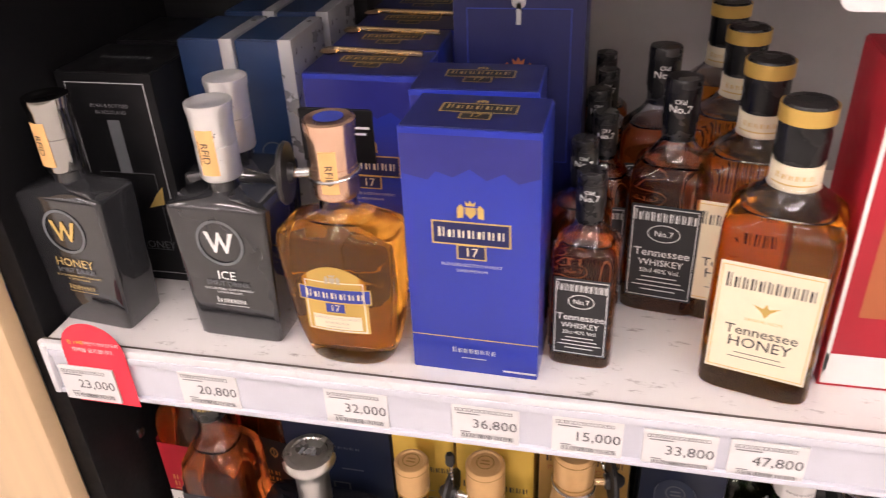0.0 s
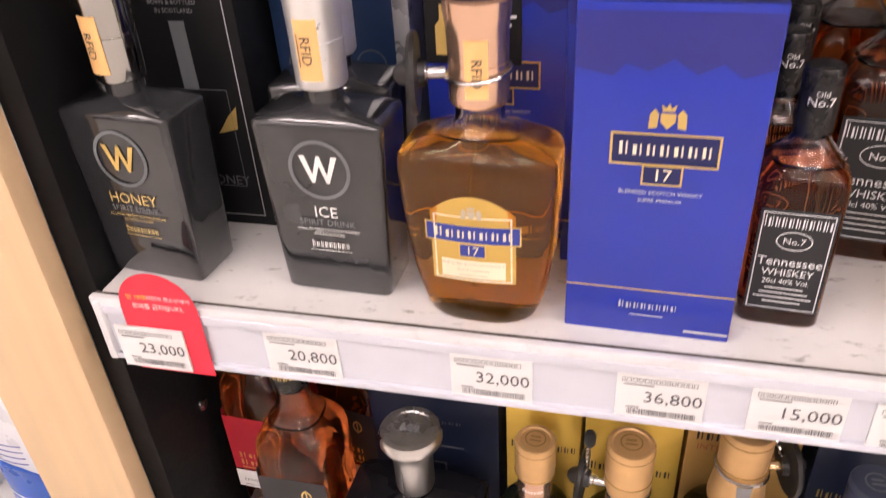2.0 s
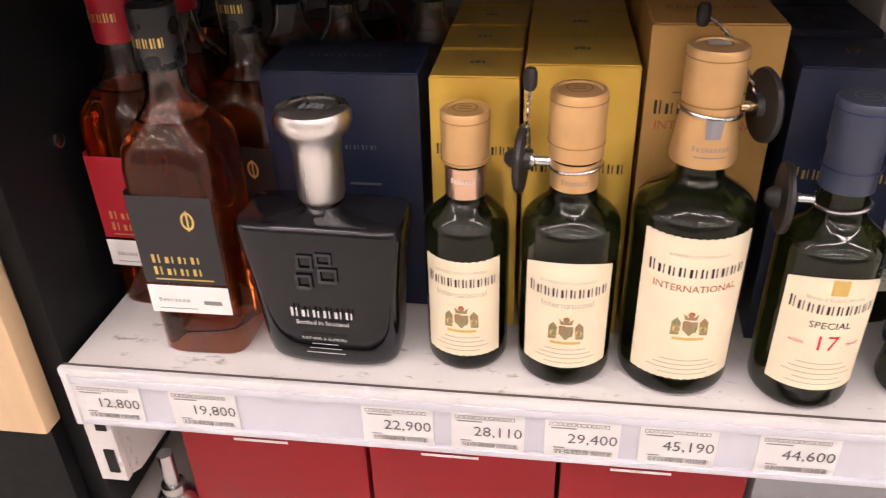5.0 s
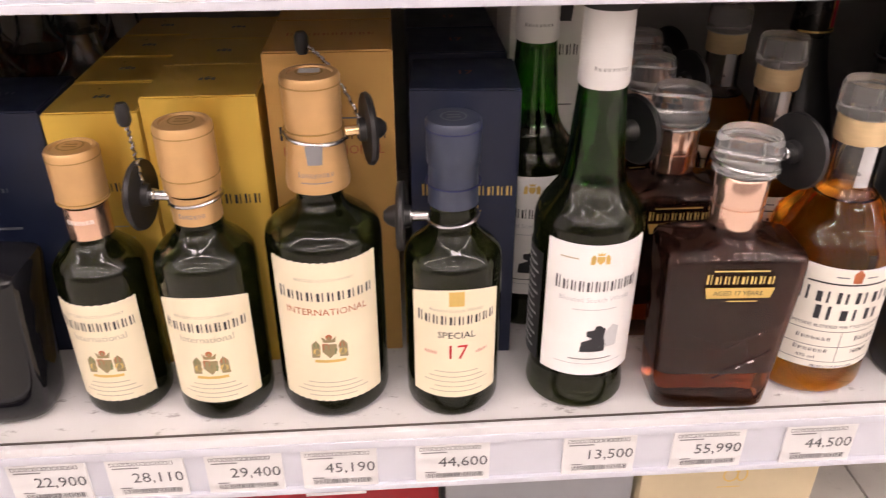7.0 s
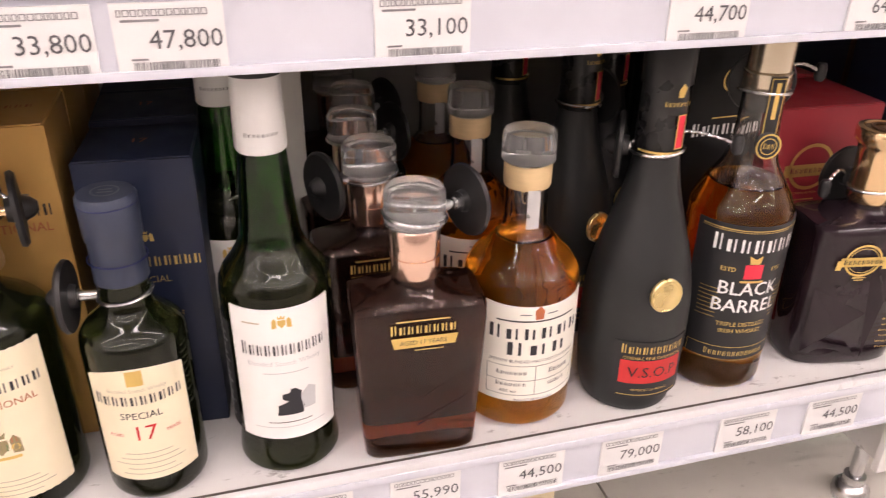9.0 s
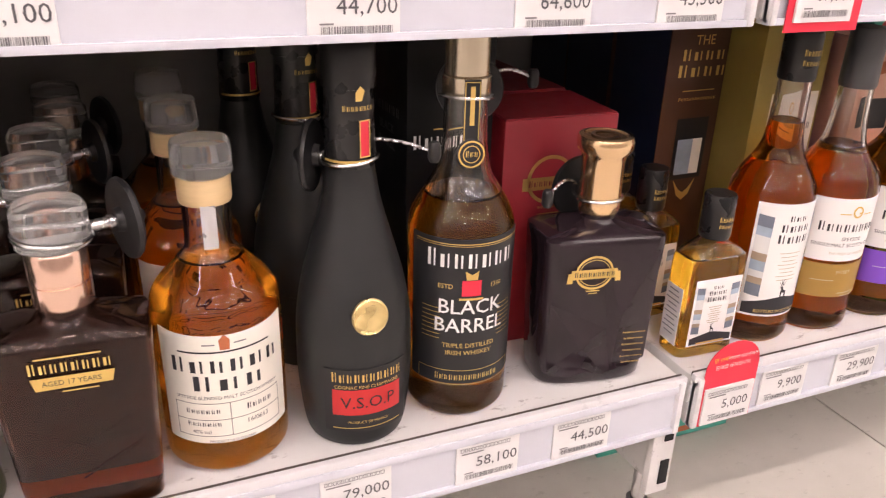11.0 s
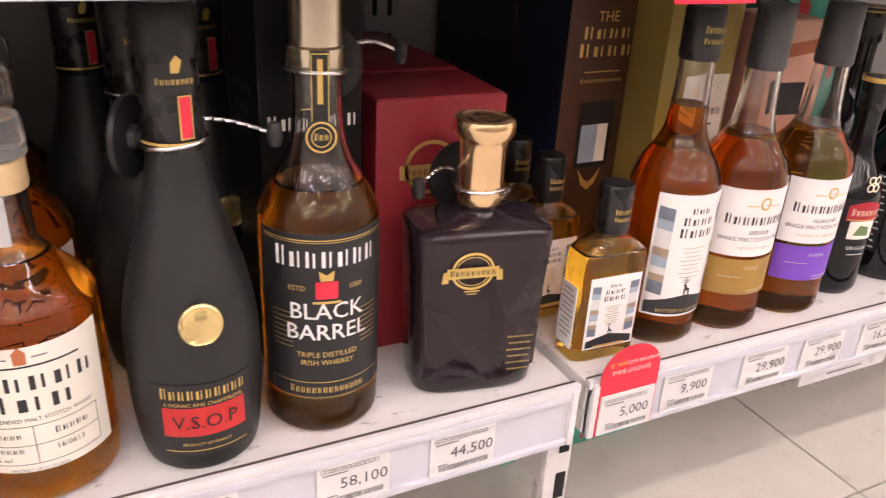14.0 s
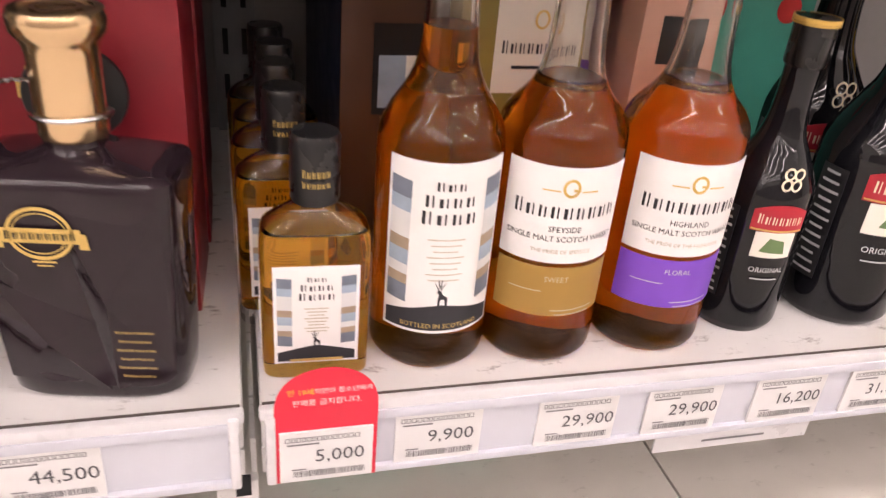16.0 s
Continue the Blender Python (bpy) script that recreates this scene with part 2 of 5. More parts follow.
def torus(R, r, seg=28, tube=8, m=None):
    bm = bmesh.new()
    rows = []
    for i in range(seg):
        a = 2 * math.pi * i / seg
        rows.append([bm.verts.new(((R + r * math.cos(b)) * math.cos(a), (R + r * math.cos(b)) * math.sin(a), r * math.sin(b))) for b in [2 * math.pi * k / tube for k in range(tube)]])
    for i in range(seg):
        a, b = rows[i], rows[(i + 1) % seg]
        for k in range(tube):
            bm.faces.new((a[k], b[k], b[(k + 1) % tube], a[(k + 1) % tube]))
    if m:
        bm.transform(m)
    return bm


def pipe(points, r, seg=8):
    bm = bmesh.new()
    rows = []
    up = Vector((0.13, 0.21, 0.97))
    for i, p in enumerate(points):
        d = (Vector(points[min(i + 1, len(points) - 1)]) - Vector(points[max(i - 1, 0)])).normalized()
        a = d.cross(up).normalized()
        b = d.cross(a)
        rows.append([bm.verts.new(Vector(p) + r * (math.cos(t) * a + math.sin(t) * b)) for t in [2 * math.pi * k / seg for k in range(seg)]])
    for a, b in zip(rows, rows[1:]):
        for k in range(seg):
            bm.faces.new((a[k], a[(k + 1) % seg], b[(k + 1) % seg], b[k]))
    bm.faces.new(rows[0][::-1])
    bm.faces.new(rows[-1])
    return bm


# ---- surfaces that labels and print lie on: (u across, v up, off outwards) ----
def flat(y, x=0.0):
    return lambda u, v, off: (x + u, y - off, v)


def lid_top(z, y):
    return lambda u, v, off: (u, y + v, z + off)


def curved(R, turn=0.0, lean=0.0):
    def f(u, v, off):
        a = u / R + turn
        r = R + off + lean * v
        return (r * math.sin(a), -r * math.cos(a), v)
    return f


def side_face(x):
    return lambda u, v, off: (x - off, -u, v)


# ---- print: flat shapes of one colour, laid on a surface ----
GLYPHS = {}


def letters(body, size):
    if body not in GLYPHS:
        cu = bpy.data.curves.new("lettering", "FONT")
        cu.body, cu.align_x, cu.align_y, cu.resolution_u = body, "CENTER", "CENTER", 2
        ob = new("lettering", cu)
        dg = bpy.context.evaluated_depsgraph_get()
        me = ob.evaluated_get(dg).to_mesh()
        GLYPHS[body] = ([tuple(v.co[:2]) for v in me.vertices], [tuple(p.vertices) for p in me.polygons])
        ob.evaluated_get(dg).to_mesh_clear()
        bpy.data.objects.remove(ob)
        bpy.data.curves.remove(cu)
    vs, fs = GLYPHS[body]
    return [(x * size, y * size) for x, y in vs], fs


def strip(u0, u1, v0, v1, step=0.004):
    n = max(1, int(abs(u1 - u0) / step))
    vs = [(u0 + (u1 - u0) * i / n, v) for i in range(n + 1) for v in (v0, v1)]
    return vs, [(2 * i, 2 * i + 2, 2 * i + 3, 2 * i + 1) for i in range(n)]


def wordmark(w, h, n):
    """A row of slim upright bars of uneven width in place of a name; the first pair stands a little taller."""
    vs, fs = [], []
    wide = [(0.20, 0.11, 0.24, 0.10, 0.17, 0.12)[k % 6] for k in range(2 * n)]
    gaps = [0.20 if k % 2 == 0 else 0.34 for k in range(2 * n - 1)]
    unit = w / (sum(wide) + sum(gaps))
    u = -w / 2
    for k in range(2 * n):
        i, c = len(vs), wide[k] * unit
        top = h * (0.52 if k < 2 else (0.36, 0.36, 0.30)[k % 3])
        vs += [(u, -h * .36), (u + c, -h * .36), (u + c, top), (u, top)]
        fs.append((i, i + 1, i + 2, i + 3))
        u += c + (gaps[k] * unit if k < len(gaps) else 0)
    return vs, fs


def clipped(poly, axis_min, axis_max):
    for lim, sign in ((axis_min, 1), (axis_max, -1)):
        out = []
        for (x0, y0), (x1, y1) in zip(poly, poly[1:] + poly[:1]):
            d0, d1 = sign * (x0 - lim), sign * (x1 - lim)
            if d0 >= 0:
                out.append((x0, y0))
            if d0 * d1 < 0:
                k = d0 / (d0 - d1)
                out.append((x0 + (x1 - x0) * k, y0 + (y1 - y0) * k))
        poly = out
        if len(poly) < 3:
            return []
    return poly


def sliced(poly, step=0.003):
    """A flat outline cut into upright slices, so that it can follow a curved surface."""
    lo, hi = min(p[0] for p in poly), max(p[0] for p in poly)
    n = max(1, int((hi - lo) / step))
    vs, fs = [], []
    for i in range(n):
        c = clipped(poly, lo + (hi - lo) * i / n, lo + (hi - lo) * (i + 1) / n)
        if c:
            fs.append(tuple(range(len(vs), len(vs) + len(c))))
            vs += c
    return vs, fs


def shape(item):
    k, u, v = item[0], item[1], item[2]
    a = item[3:]
    if k == "text":
        vs, fs = letters(a[0], a[1])
        if len(a) > 2:
            c, s = math.cos(radians(a[2])), math.sin(radians(a[2]))
            vs = [(c * x - s * y, s * x + c * y) for x, y in vs]
    elif k == "bar":
        vs, fs = strip(-a[0] / 2, a[0] / 2, -a[1] / 2, a[1] / 2)
    elif k == "word":
        vs, fs = wordmark(*a)
    elif k == "disc":
        vs = [(a[0] * math.cos(t), a[0] * math.sin(t)) for t in [2 * math.pi * i / 24 for i in range(24)]]
        vs, fs = sliced(vs)
    elif k == "oval":
        vs = [(q * rx * math.cos(t), q * ry * math.sin(t)) for t in [2 * math.pi * i / 32 for i in range(32)] for rx, ry, q in ((a[0], a[1], 1), (a[0] - a[2], a[1] - a[2], 1))]
        fs = [(2 * i, (2 * i + 2) % 64, (2 * i + 3) % 64, 2 * i + 1) for i in range(32)]
    elif k == "frame":
        w, h, t = a[0] / 2, a[1] / 2, a[2]
        vs, fs = [], []
        for q in ((-w, w, h - t, h), (-w, w, -h, -h + t), (-w, -w + t, -h + t, h - t), (w - t, w, -h + t, h - t)):
            sv, sf = strip(*q)
            fs += [tuple(i + len(vs) for i in f) for f in sf]
            vs += sv
    elif k == "poly":
        vs, fs = sliced(list(a[0]))
    elif k == "codes":
        vs, fs = [], []
        x, rnd = -a[0] / 2, random.Random(int(a[0] * 1e5) + int(u * 1e4))
        while x < a[0] / 2 - 0.0008:
            w = rnd.choice((0.0003, 0.0005, 0.0008))
            i = len(vs)
            vs += [(x, -a[1] / 2), (x + w, -a[1] / 2), (x + w, a[1] / 2), (x, a[1] / 2)]
            fs.append((i, i + 1, i + 2, i + 3))
            x += w + rnd.choice((0.0003, 0.0004, 0.0007))
    return [(x + u, y + v) for x, y in vs], fs


def crest(u, v, s):
    """A small heraldic shape: shield, two supporters and a crown."""
    return [("poly", u, v, [(-.28 * s, .25 * s), (-.28 * s, -.1 * s), (0, -.4 * s), (.28 * s, -.1 * s), (.28 * s, .25 * s)]),
            ("poly", u - .5 * s, v, [(-.2 * s, -.4 * s), (.12 * s, -.35 * s), (.16 * s, .2 * s), (0, .42 * s), (-.18 * s, .2 * s)]),
            ("poly", u + .5 * s, v, [(.2 * s, -.4 * s), (.18 * s, .2 * s), (0, .42 * s), (-.16 * s, .2 * s), (-.12 * s, -.35 * s)]),
            ("poly", u, v + .45 * s, [(-.22 * s, -.12 * s), (.22 * s, -.12 * s), (.28 * s, .15 * s), (.1 * s, 0), (0, .2 * s), (-.1 * s, 0), (-.28 * s, .15 * s)])]


def print_on(parent, surf, colour, items, off=0.0009, name="print"):
    me = bpy.data.meshes.new(name)
    vs, fs = [], []
    for it in items:
        sv, sf = shape(it)
        fs += [tuple(i + len(vs) for i in f) for f in sf]
        vs += [surf(u, v, off) for u, v in sv]
    me.from_pydata(vs, [], fs)
    me.materials.append(M[colour])
    ob = new(name, me)
    ob.parent = parent
    return tagged(ob, kind="stuff")


def label_on(parent, surf, material, w, v0, v1, arch=0.0, prints=(), name="label", off=0.0005, u0=0.0, zig=0.0, text=""):
    """A paper label with its edge turned to the surface; arch raises the middle of its top."""
    bm = bmesh.new()
    n = max(4, int(w / 0.0025))
    cols = []
    for i in range(n + 1):
        u = -w / 2 + w * i / n
        top = v1 + arch * (1 - (2 * u / w) ** 2)
        low = v0
        if zig:
            top += zig * (i % 2)
            low -= zig * (i % 2)
        q = [bm.verts.new(surf(u0 + u, a, o)) for a, o in ((low, 0.0), (low, off), (top, off), (top, 0.0))]
        cols.append(q)
    for a, b in zip(cols, cols[1:]):
        for k in range(3):
            bm.faces.new((a[k], b[k], b[k + 1], a[k + 1]))
    for q in (cols[0], cols[-1]):
        bm.faces.new(q)
    lab = part(name, bm, material, parent, text)
    for colour, items in prints:
        print_on(lab, surf, colour, [(it[0], it[1] + u0, *it[2:]) for it in items], off + 0.0004)
    return lab


# ---- the store around the shelf ----
def slab(name, x0, x1, y0, y1, z0, z1, material, label, category, bevel=0.0):
    me_bm = solid(x0, x1, y0, y1, z0, z1, bevel)
    return tagged(part(name, me_bm, material, None, smooth=False), label, category, kind="structure")


X0, X1, Y0, Y1, TOP = -5.0, 6.0, -5.0, 4.5, 3.0
slab("floor", X0, X1, Y0, Y1, -0.06, -0.004, "grout", "dark grout bed under pale floor tiles", "floor")
slab("ceiling", X0, X1, Y0, Y1, TOP, TOP + 0.1, "ceiling_paint", "plain white painted store ceiling", "ceiling")
slab("wall_west", X0 - 0.1, X0, Y0, Y1, 0, TOP, "wall_paint", "plain pale painted store wall", "wall")
slab("wall_east", X1, X1 + 0.1, Y0, Y1, 0, TOP, "wall_paint", "plain pale painted store wall", "wall")
slab("wall_south", X0, X1, Y0 - 0.1, Y0, 0, TOP, "wall_paint", "plain pale painted store wall", "wall")
slab("wall_north", X0, X1, Y1, Y1 + 0.1, 0, TOP, "wall_paint", "plain pale painted store wall", "wall")


def strip_light(x, y, wide):
    t = thing("strip_light", "white ceiling strip light with a bright tube", "ceiling light", (x, y, TOP), group="rows of ceiling lights", kind="structure")
    part("housing", solid(-0.62, 0.62, -wide - 0.015, wide + 0.015, -0.05, 0.0, 0.005), "rail_edge", t)
    part("tube", solid(-0.60, 0.60, -wide, wide, -0.075, -0.051, 0.01), "lamp", t, "bright white tube")
    return t


for wide, rows in ((0.045, (-0.75, 2.2)), (0.020, (-1.55, -2.25, -2.95, -3.65, -4.35))):
    first = strip_light(-4.2, rows[0], wide)
    for iy, y in enumerate(rows):
        for ix in range(7):
            if ix + iy:
                copy_thing(first, pose(-4.2 + 1.5 * ix, y, TOP))


# ---- shelving bays ----
def price_rail(bm, x0, x1, ztop, deep):
    """A price channel: a back plate with lips along its top and bottom."""
    brick(bm, x0, x1, LIP, LIP + 0.003, ztop - deep + 0.004, ztop - 0.006)
    brick(bm, x0, x1, LIP - 0.003, LIP + 0.004, ztop - 0.010, ztop - 0.003, 0.001)
    brick(bm, x0, x1, LIP - 0.0035, LIP + 0.004, ztop - deep, ztop - deep + 0.005, 0.001)
    return bm


def shelf_bay(x0, x1, label):
    t = thing("shelving_bay", label, "store shelf", (0, 0, 0), kind="structure")
    for z, deep in ((ZL, 0.051), (ZU, 0.051), (1.0, 0.051)):
        bm = solid(x0 + 0.002, x1 - 0.002, LIP + 0.004, BACK - 0.002, z - 0.028, z, 0.002)
        brick(bm, x0 + 0.002, x1 - 0.002, LIP + 0.003, LIP + 0.012, z - deep + 0.004, z - 0.028)
        part("shelf_board", bm, "shelf_white", t, "white enamelled steel shelf with scuffs")
        part("front_edge", solid(x0 + 0.001, x1 - 0.001, LIP - 0.002, LIP + 0.0038, z - 0.004, z + 0.004, 0.0015), "rail_edge", t)
        part("seam", solid(x0 + 0.003, x1 - 0.003, LIP + 0.0039, LIP + 0.0058, z - 0.002, z + 0.0038), "seam_grey", t, "thin dark seam")
        part("price_rail", price_rail(bmesh.new(), x0 + 0.004, x1 - 0.004, z, deep), "rail", t, "pale plastic price rail")
        for x in (x0 + 0.004, x1 - 0.004):
            s = 1 if x < (x0 + x1) / 2 else -1
            part("end_cap", solid(min(x, x + s * 0.006), max(x, x + s * 0.006), LIP - 0.005, LIP + 0.01, z - deep, z + 0.001, 0.002), "rail_edge", t)
    part("back_panel", solid(x0, x1, BACK, BACK + 0.012, 0.0, 1.45), "back_panel", t, "grey steel back panel")
    return t


shelf_bay(-0.482, 0.718, "white steel shelving bay with pale price rails")
shelf_bay(0.724, 1.924, "white steel shelving bay with pale price rails")
t = thing("rail_strip", "white plastic strip hanging below the price rail", "strip", (0, 0, 0), kind="structure")
part("strip", solid(.986, 1.109, LIP + .0045, LIP + .0065, ZL - .072, ZL - .0525, .0004), "rail_edge", t)
print_on(t, flat(LIP + .0045, 1.0475), "grey_ink", [("bar", 0, ZL - .065, .05, .002)], .0004)
shelf_bay(-1.82, -0.615, "white steel shelving bay with pale price rails")


def base_leg(x, label):
    """A slotted base leg whose screw foot stands a little behind its front."""
    t = thing("base_leg", label, "shelf leg", (x, 0, 0), kind="structure")
    bm = bmesh.new()
    side = [(LIP + .014, .082), (LIP + .028, .074), (BACK - .01, .048), (BACK - .01, ZL - .03), (LIP + .014, ZL - .03)]
    a = [bm.verts.new((.0085, y, z)) for y, z in side]
    b2 = [bm.verts.new((.0115, y, z)) for y, z in side]
    bm.faces.new(a)
    bm.faces.new(b2[::-1])
    for i in range(5):
        k = (i + 1) % 5
        bm.faces.new((a[i], a[k], b2[k], b2[i]))
    part("leg", bm, "shelf_white", t, smooth=False)
    part("front_face", solid(-0.012, 0.012, LIP + 0.006, LIP + 0.0135, 0.081, ZL - 0.056, 0.001), "shelf_white", t)
    for z in (0.092, 0.140):
        part("slot", solid(-0.001, 0.008, LIP + 0.0045, LIP + 0.0058, z, z + 0.026 - .01 * (z > .1)), "slot", t)
    for y in (LIP + 0.052, BACK - 0.05):
        bm = loft([(0, 0.017), (0.006, 0.019), (0.014, 0.018), (0.020, 0.013), (0.021, 0.011), (0.030, 0.011), (0.031, 0.007), (0.068, 0.007)], 20)
        bm.transform(Matrix.Translation((0.020, y, 0)))
        part("screw_foot", bm, "steel", t, "steel levelling foot")
    return t


base_leg(-0.470, "white slotted shelf leg on a steel levelling foot")
base_leg(0.711, "white slotted shelf leg on a steel levelling foot")


def back_post(x):
    t = thing("back_post", "grey slotted shelving post against the back panel", "shelf post", (x, BACK - 0.012, 0), kind="structure")
    part("post", solid(-0.02, 0.02, 0.0, 0.0115, 0.0, 1.45, 0.002), "upright", t)
    for k in range(26):
        for dx in (-0.009, 0.009):
            part("slot", solid(dx - 0.0025, dx + 0.0025, -0.0012, 0.0, 0.24 + k * 0.045, 0.265 + k * 0.045), "slot", t)


back_post(0.721)

# end panel: black laminate with a pale wooden front edge
t = thing("end_panel", "black laminate end panel with a pale wooden front post", "panel", (0, 0, 0), kind="structure")
part("panel", solid(-0.508, -0.487, 0.462, BACK, 0.02, 1.45, 0.001), "black_laminate", t, "black laminate side")
part("post", solid(-0.600, -0.506, 0.440, 0.461, 0.142, 1.45, 0.003), "pale_wood", t, "pale wooden front post")
part("plinth", solid(-0.608, -0.509, 0.448, 0.6, 0.0, 0.1415), "black_laminate", t)
for z in (0.36, 0.68):
    bm = loft([(0, 0.006), (0.002, 0.0058), (0.0035, 0.003)], 14)
    bm.transform(Matrix.Translation((-0.487, 0.535, z)) @ pose(0, 0, 0, 0, 90, 0))
    part("screw_cap", bm, "steel", t, "small steel screw cap")

# opposite side of the aisle: unseen added wall, closing the place behind the walker
slab("aisle_wall", X0, X1, -2.75, -2.65, 0, 1.4, "goods", "plain unseen wall standing in for the opposite shelving", "wall")


# ---- bottles ----
def bottle(name, label, at, rz, rings, glass, cap, cap_mat, fill=None, clear="clear_glass", steps=3, seg=36, group="", cap_steps=1, cap_label=""):
    """rings from base to mouth; with fill, glass is the filled part below it and clear the empty part above; on
    imperial_flask the lower part is a painted glow.
    """
    t = thing(name, label, "bottle", at, rz, group)
    full = smooth_rings([r if len(r) == 4 else (r[0], r[1], r[1], 2) for r in rings], steps)
    if fill is None:
        part("glass", loft(full, seg), glass, t)
    else:
        low = [r for r in full if r[0] <= fill]
        high = [r for r in full if r[0] > fill]
        a, b = low[-1], high[0]
        k = (fill - a[0]) / (b[0] - a[0])
        cut = tuple(p + (q - p) * k for p, q in zip(a, b))
        part("lower_glass", loft(low + [cut], seg), glass, t, "lower glass, filled with whisky or tinted as base glow")
        up = (cut[0] + 0.0003,) + cut[1:]
        part("glass", loft([up] + high, seg, 1, 0.0025), clear, t, "upper glass, clear and empty or tinted")
    part("cap", loft(cap, 32, cap_steps), cap_mat, t, cap_label)
    if at[2] == ZL:
        t.scale.z = TALL
    return t


def tag_at(x, y, z, rz, ring=0.017, disc=0.021, reach=0.030, pin="steel", cable=None):
    """A round anti-theft tag on a wire loop round a bottle's neck."""
    t = thing("security_tag", "round black anti-theft tag with a wire loop", "security tag", (x, y, z), rz, "anti-theft tags")
    part("wire_loop", torus(ring, 0.0014, m=pose(0, 0, 0, 0, 6, 0)), "steel", t, "twisted steel wire loop")
    turn = pose(0, 0, 0, 0, 90, 0)
    bm = loft([(ring, 0.0036), (ring + 0.010, 0.0036), (ring + 0.011, 0.0045), (reach, 0.0045)], 14)
    bm.transform(turn)
    part("pin", bm, pin, t)
    bm = loft([(reach - 0.004, 0.007), (reach, 0.008), (reach + 0.0005, disc), (reach + 0.003, disc + 0.0008), (reach + 0.005, disc - 0.001), (reach + 0.006, 0.008), (reach + 0.011, 0.006), (reach + 0.014, 0.003)], 32)
    bm.transform(turn)
    part("disc", bm, "black_plastic", t, "black plastic disc")
    if cable:
        pts = []
        n = 40
        for i in range(n + 1):
            f = i / n
            p = Vector((reach, 0, 0)).lerp(Vector(cable), f)
            p.z += 0.010 * math.sin(math.pi * f)
            pts.append(p + Vector((0.0007 * math.cos(i * 1.9), 0.0007 * math.sin(i * 1.9), 0)))
        part("cable", pipe(pts, 0.0012, 6), "steel", t, "thin coiled cable")
        bm = loft([(-0.007, 0.003), (-0.004, 0.0045), (0.004, 0.0045), (0.007, 0.003)], 12)
        bm.transform(Matrix.Translation(cable))
        part("bead", bm, "black_plastic", t)
    return t


def rows_behind(ob, places):
    for x, y, z, rz in places:
        copy_thing(ob, pose(x, y, z, 0, 0, rz)).scale = ob.scale


def carton(name, label, x0, x1, y0, y1, z0, h, material, prints=(), tops=(), rz=0.0, lid=None, group="", sides=()):
    """A printed carton with a tucked lid; prints lie on its front and its top."""
    w, d = x1 - x0, y1 - y0
    t = thing(name, label, "box", ((x0 + x1) / 2, y0 + d / 2, z0), rz, group)
    part("body", solid(-w / 2, w / 2, -d / 2, d / 2, 0, h - 0.0012, 0.0012), material, t)
    part("lid_flap", solid(-w / 2 + 0.0015, w / 2 - 0.0015, -d / 2 + 0.001, d / 2, h - 0.0011, h - 0.0002), lid or material, t)
    for colour, items in prints:
        print_on(t, flat(-d / 2), colour, items, 0.0006)
    for colour, items in tops:
        print_on(t, lid_top(h, 0), colour, items, 0.0004)
    for colour, items in sides:
        print_on(t, side_face(-w / 2), colour, items, 0.0006)
    if z0 == ZL:
        t.scale.z = TALL
    return t


def bars(u, v, w, rows, gap, h=0.0009):
    return [("bar", u, v - i * gap, w * (1 - 0.17 * ((i * 5 + 2) % 3)), h) for i in range(rows)]


RFID = (("ink", [("text", 0.001, 0.0, "RFID", 0.0075, -90), ("bar", -0.0045, 0, 0.0008, 0.018)]),)


# ---- upper shelf ----
def spirit_flask(x, y, rz, honey):
    look_of = "dark smoked glass spirit bottle with a chrome cap and gold print" if honey else "dark smoked glass spirit bottle with a pale silver cap"
    t = bottle("spirit_bottle", look_of, (x, y, ZU), rz,
               [(0, .036, .020, 12), (.003, .0385, .0222, 14), (.06, .0408, .0228, 16), (.1245, .0438, .0235, 16), (.1285, .0425, .0222, 12), (.1335, .022, .017, 4), (.137, .0125, .0125, 2), (.147, .0125, .0125, 2)],
               "smoke_glass", [(.146, .0150), (.148, .0162), (.175, .0164), (.1752, .0158), (.177, .0158), (.1772, .0164), (.198, .0170), (.205, .0182), (.208, .0178), (.2082, .011), (.2075, .010)],
               "chrome" if honey else "silver_cap", steps=2, seg=72, cap_label="chrome cap" if honey else "silver metal cap")
    s = flat(-0.0232)
    ink = "gold_ink" if honey else "white_ink"
    print_on(t, s, ink, [("poly", 0, .098, [(-.013, .009), (-.009, .009), (-.005, -.004), (-.001, .009), (.001, .009), (.005, -.004), (.009, .009), (.013, .009), (.006, -.010), (.004, -.010), (0, .002), (-.004, -.010), (-.006, -.010)])])
    print_on(t, s, "dim_ink", [("oval", 0, .097, .021, .021, .0025)])
    print_on(t, s, ink, [("text", 0, .066, "HONEY" if honey else "ICE", .0115)])
    print_on(t, s, "dim_ink", [("text", 0, .058, "SPIRIT DRINK", .0066)])
    print_on(t, s, ink, [("text", 0, .0525, "SCOTCH WHISKY WITH FLAVOURS" if honey else "CHILL FILTERED SCOTCH WHISKY", .0029), ("text", 0, .0492, "SCOTTISH HONEY" if honey else "WITH FLAVOURS", .0029),
                            ("word", 0, .041, .026, .006, 9), ("bar", 0, .0365, .030, .0004)])
    label_on(t, curved(.0166, 0.05 if not honey else -0.1), "orange_paper", .0145, .153, .190, prints=[("ink", [("text", -.001, .1715, "RFID", .0085, -90), ("bar", -.0055, .1715, .0006, .02)])], name="sticker", text="orange radio tag sticker")
    return t


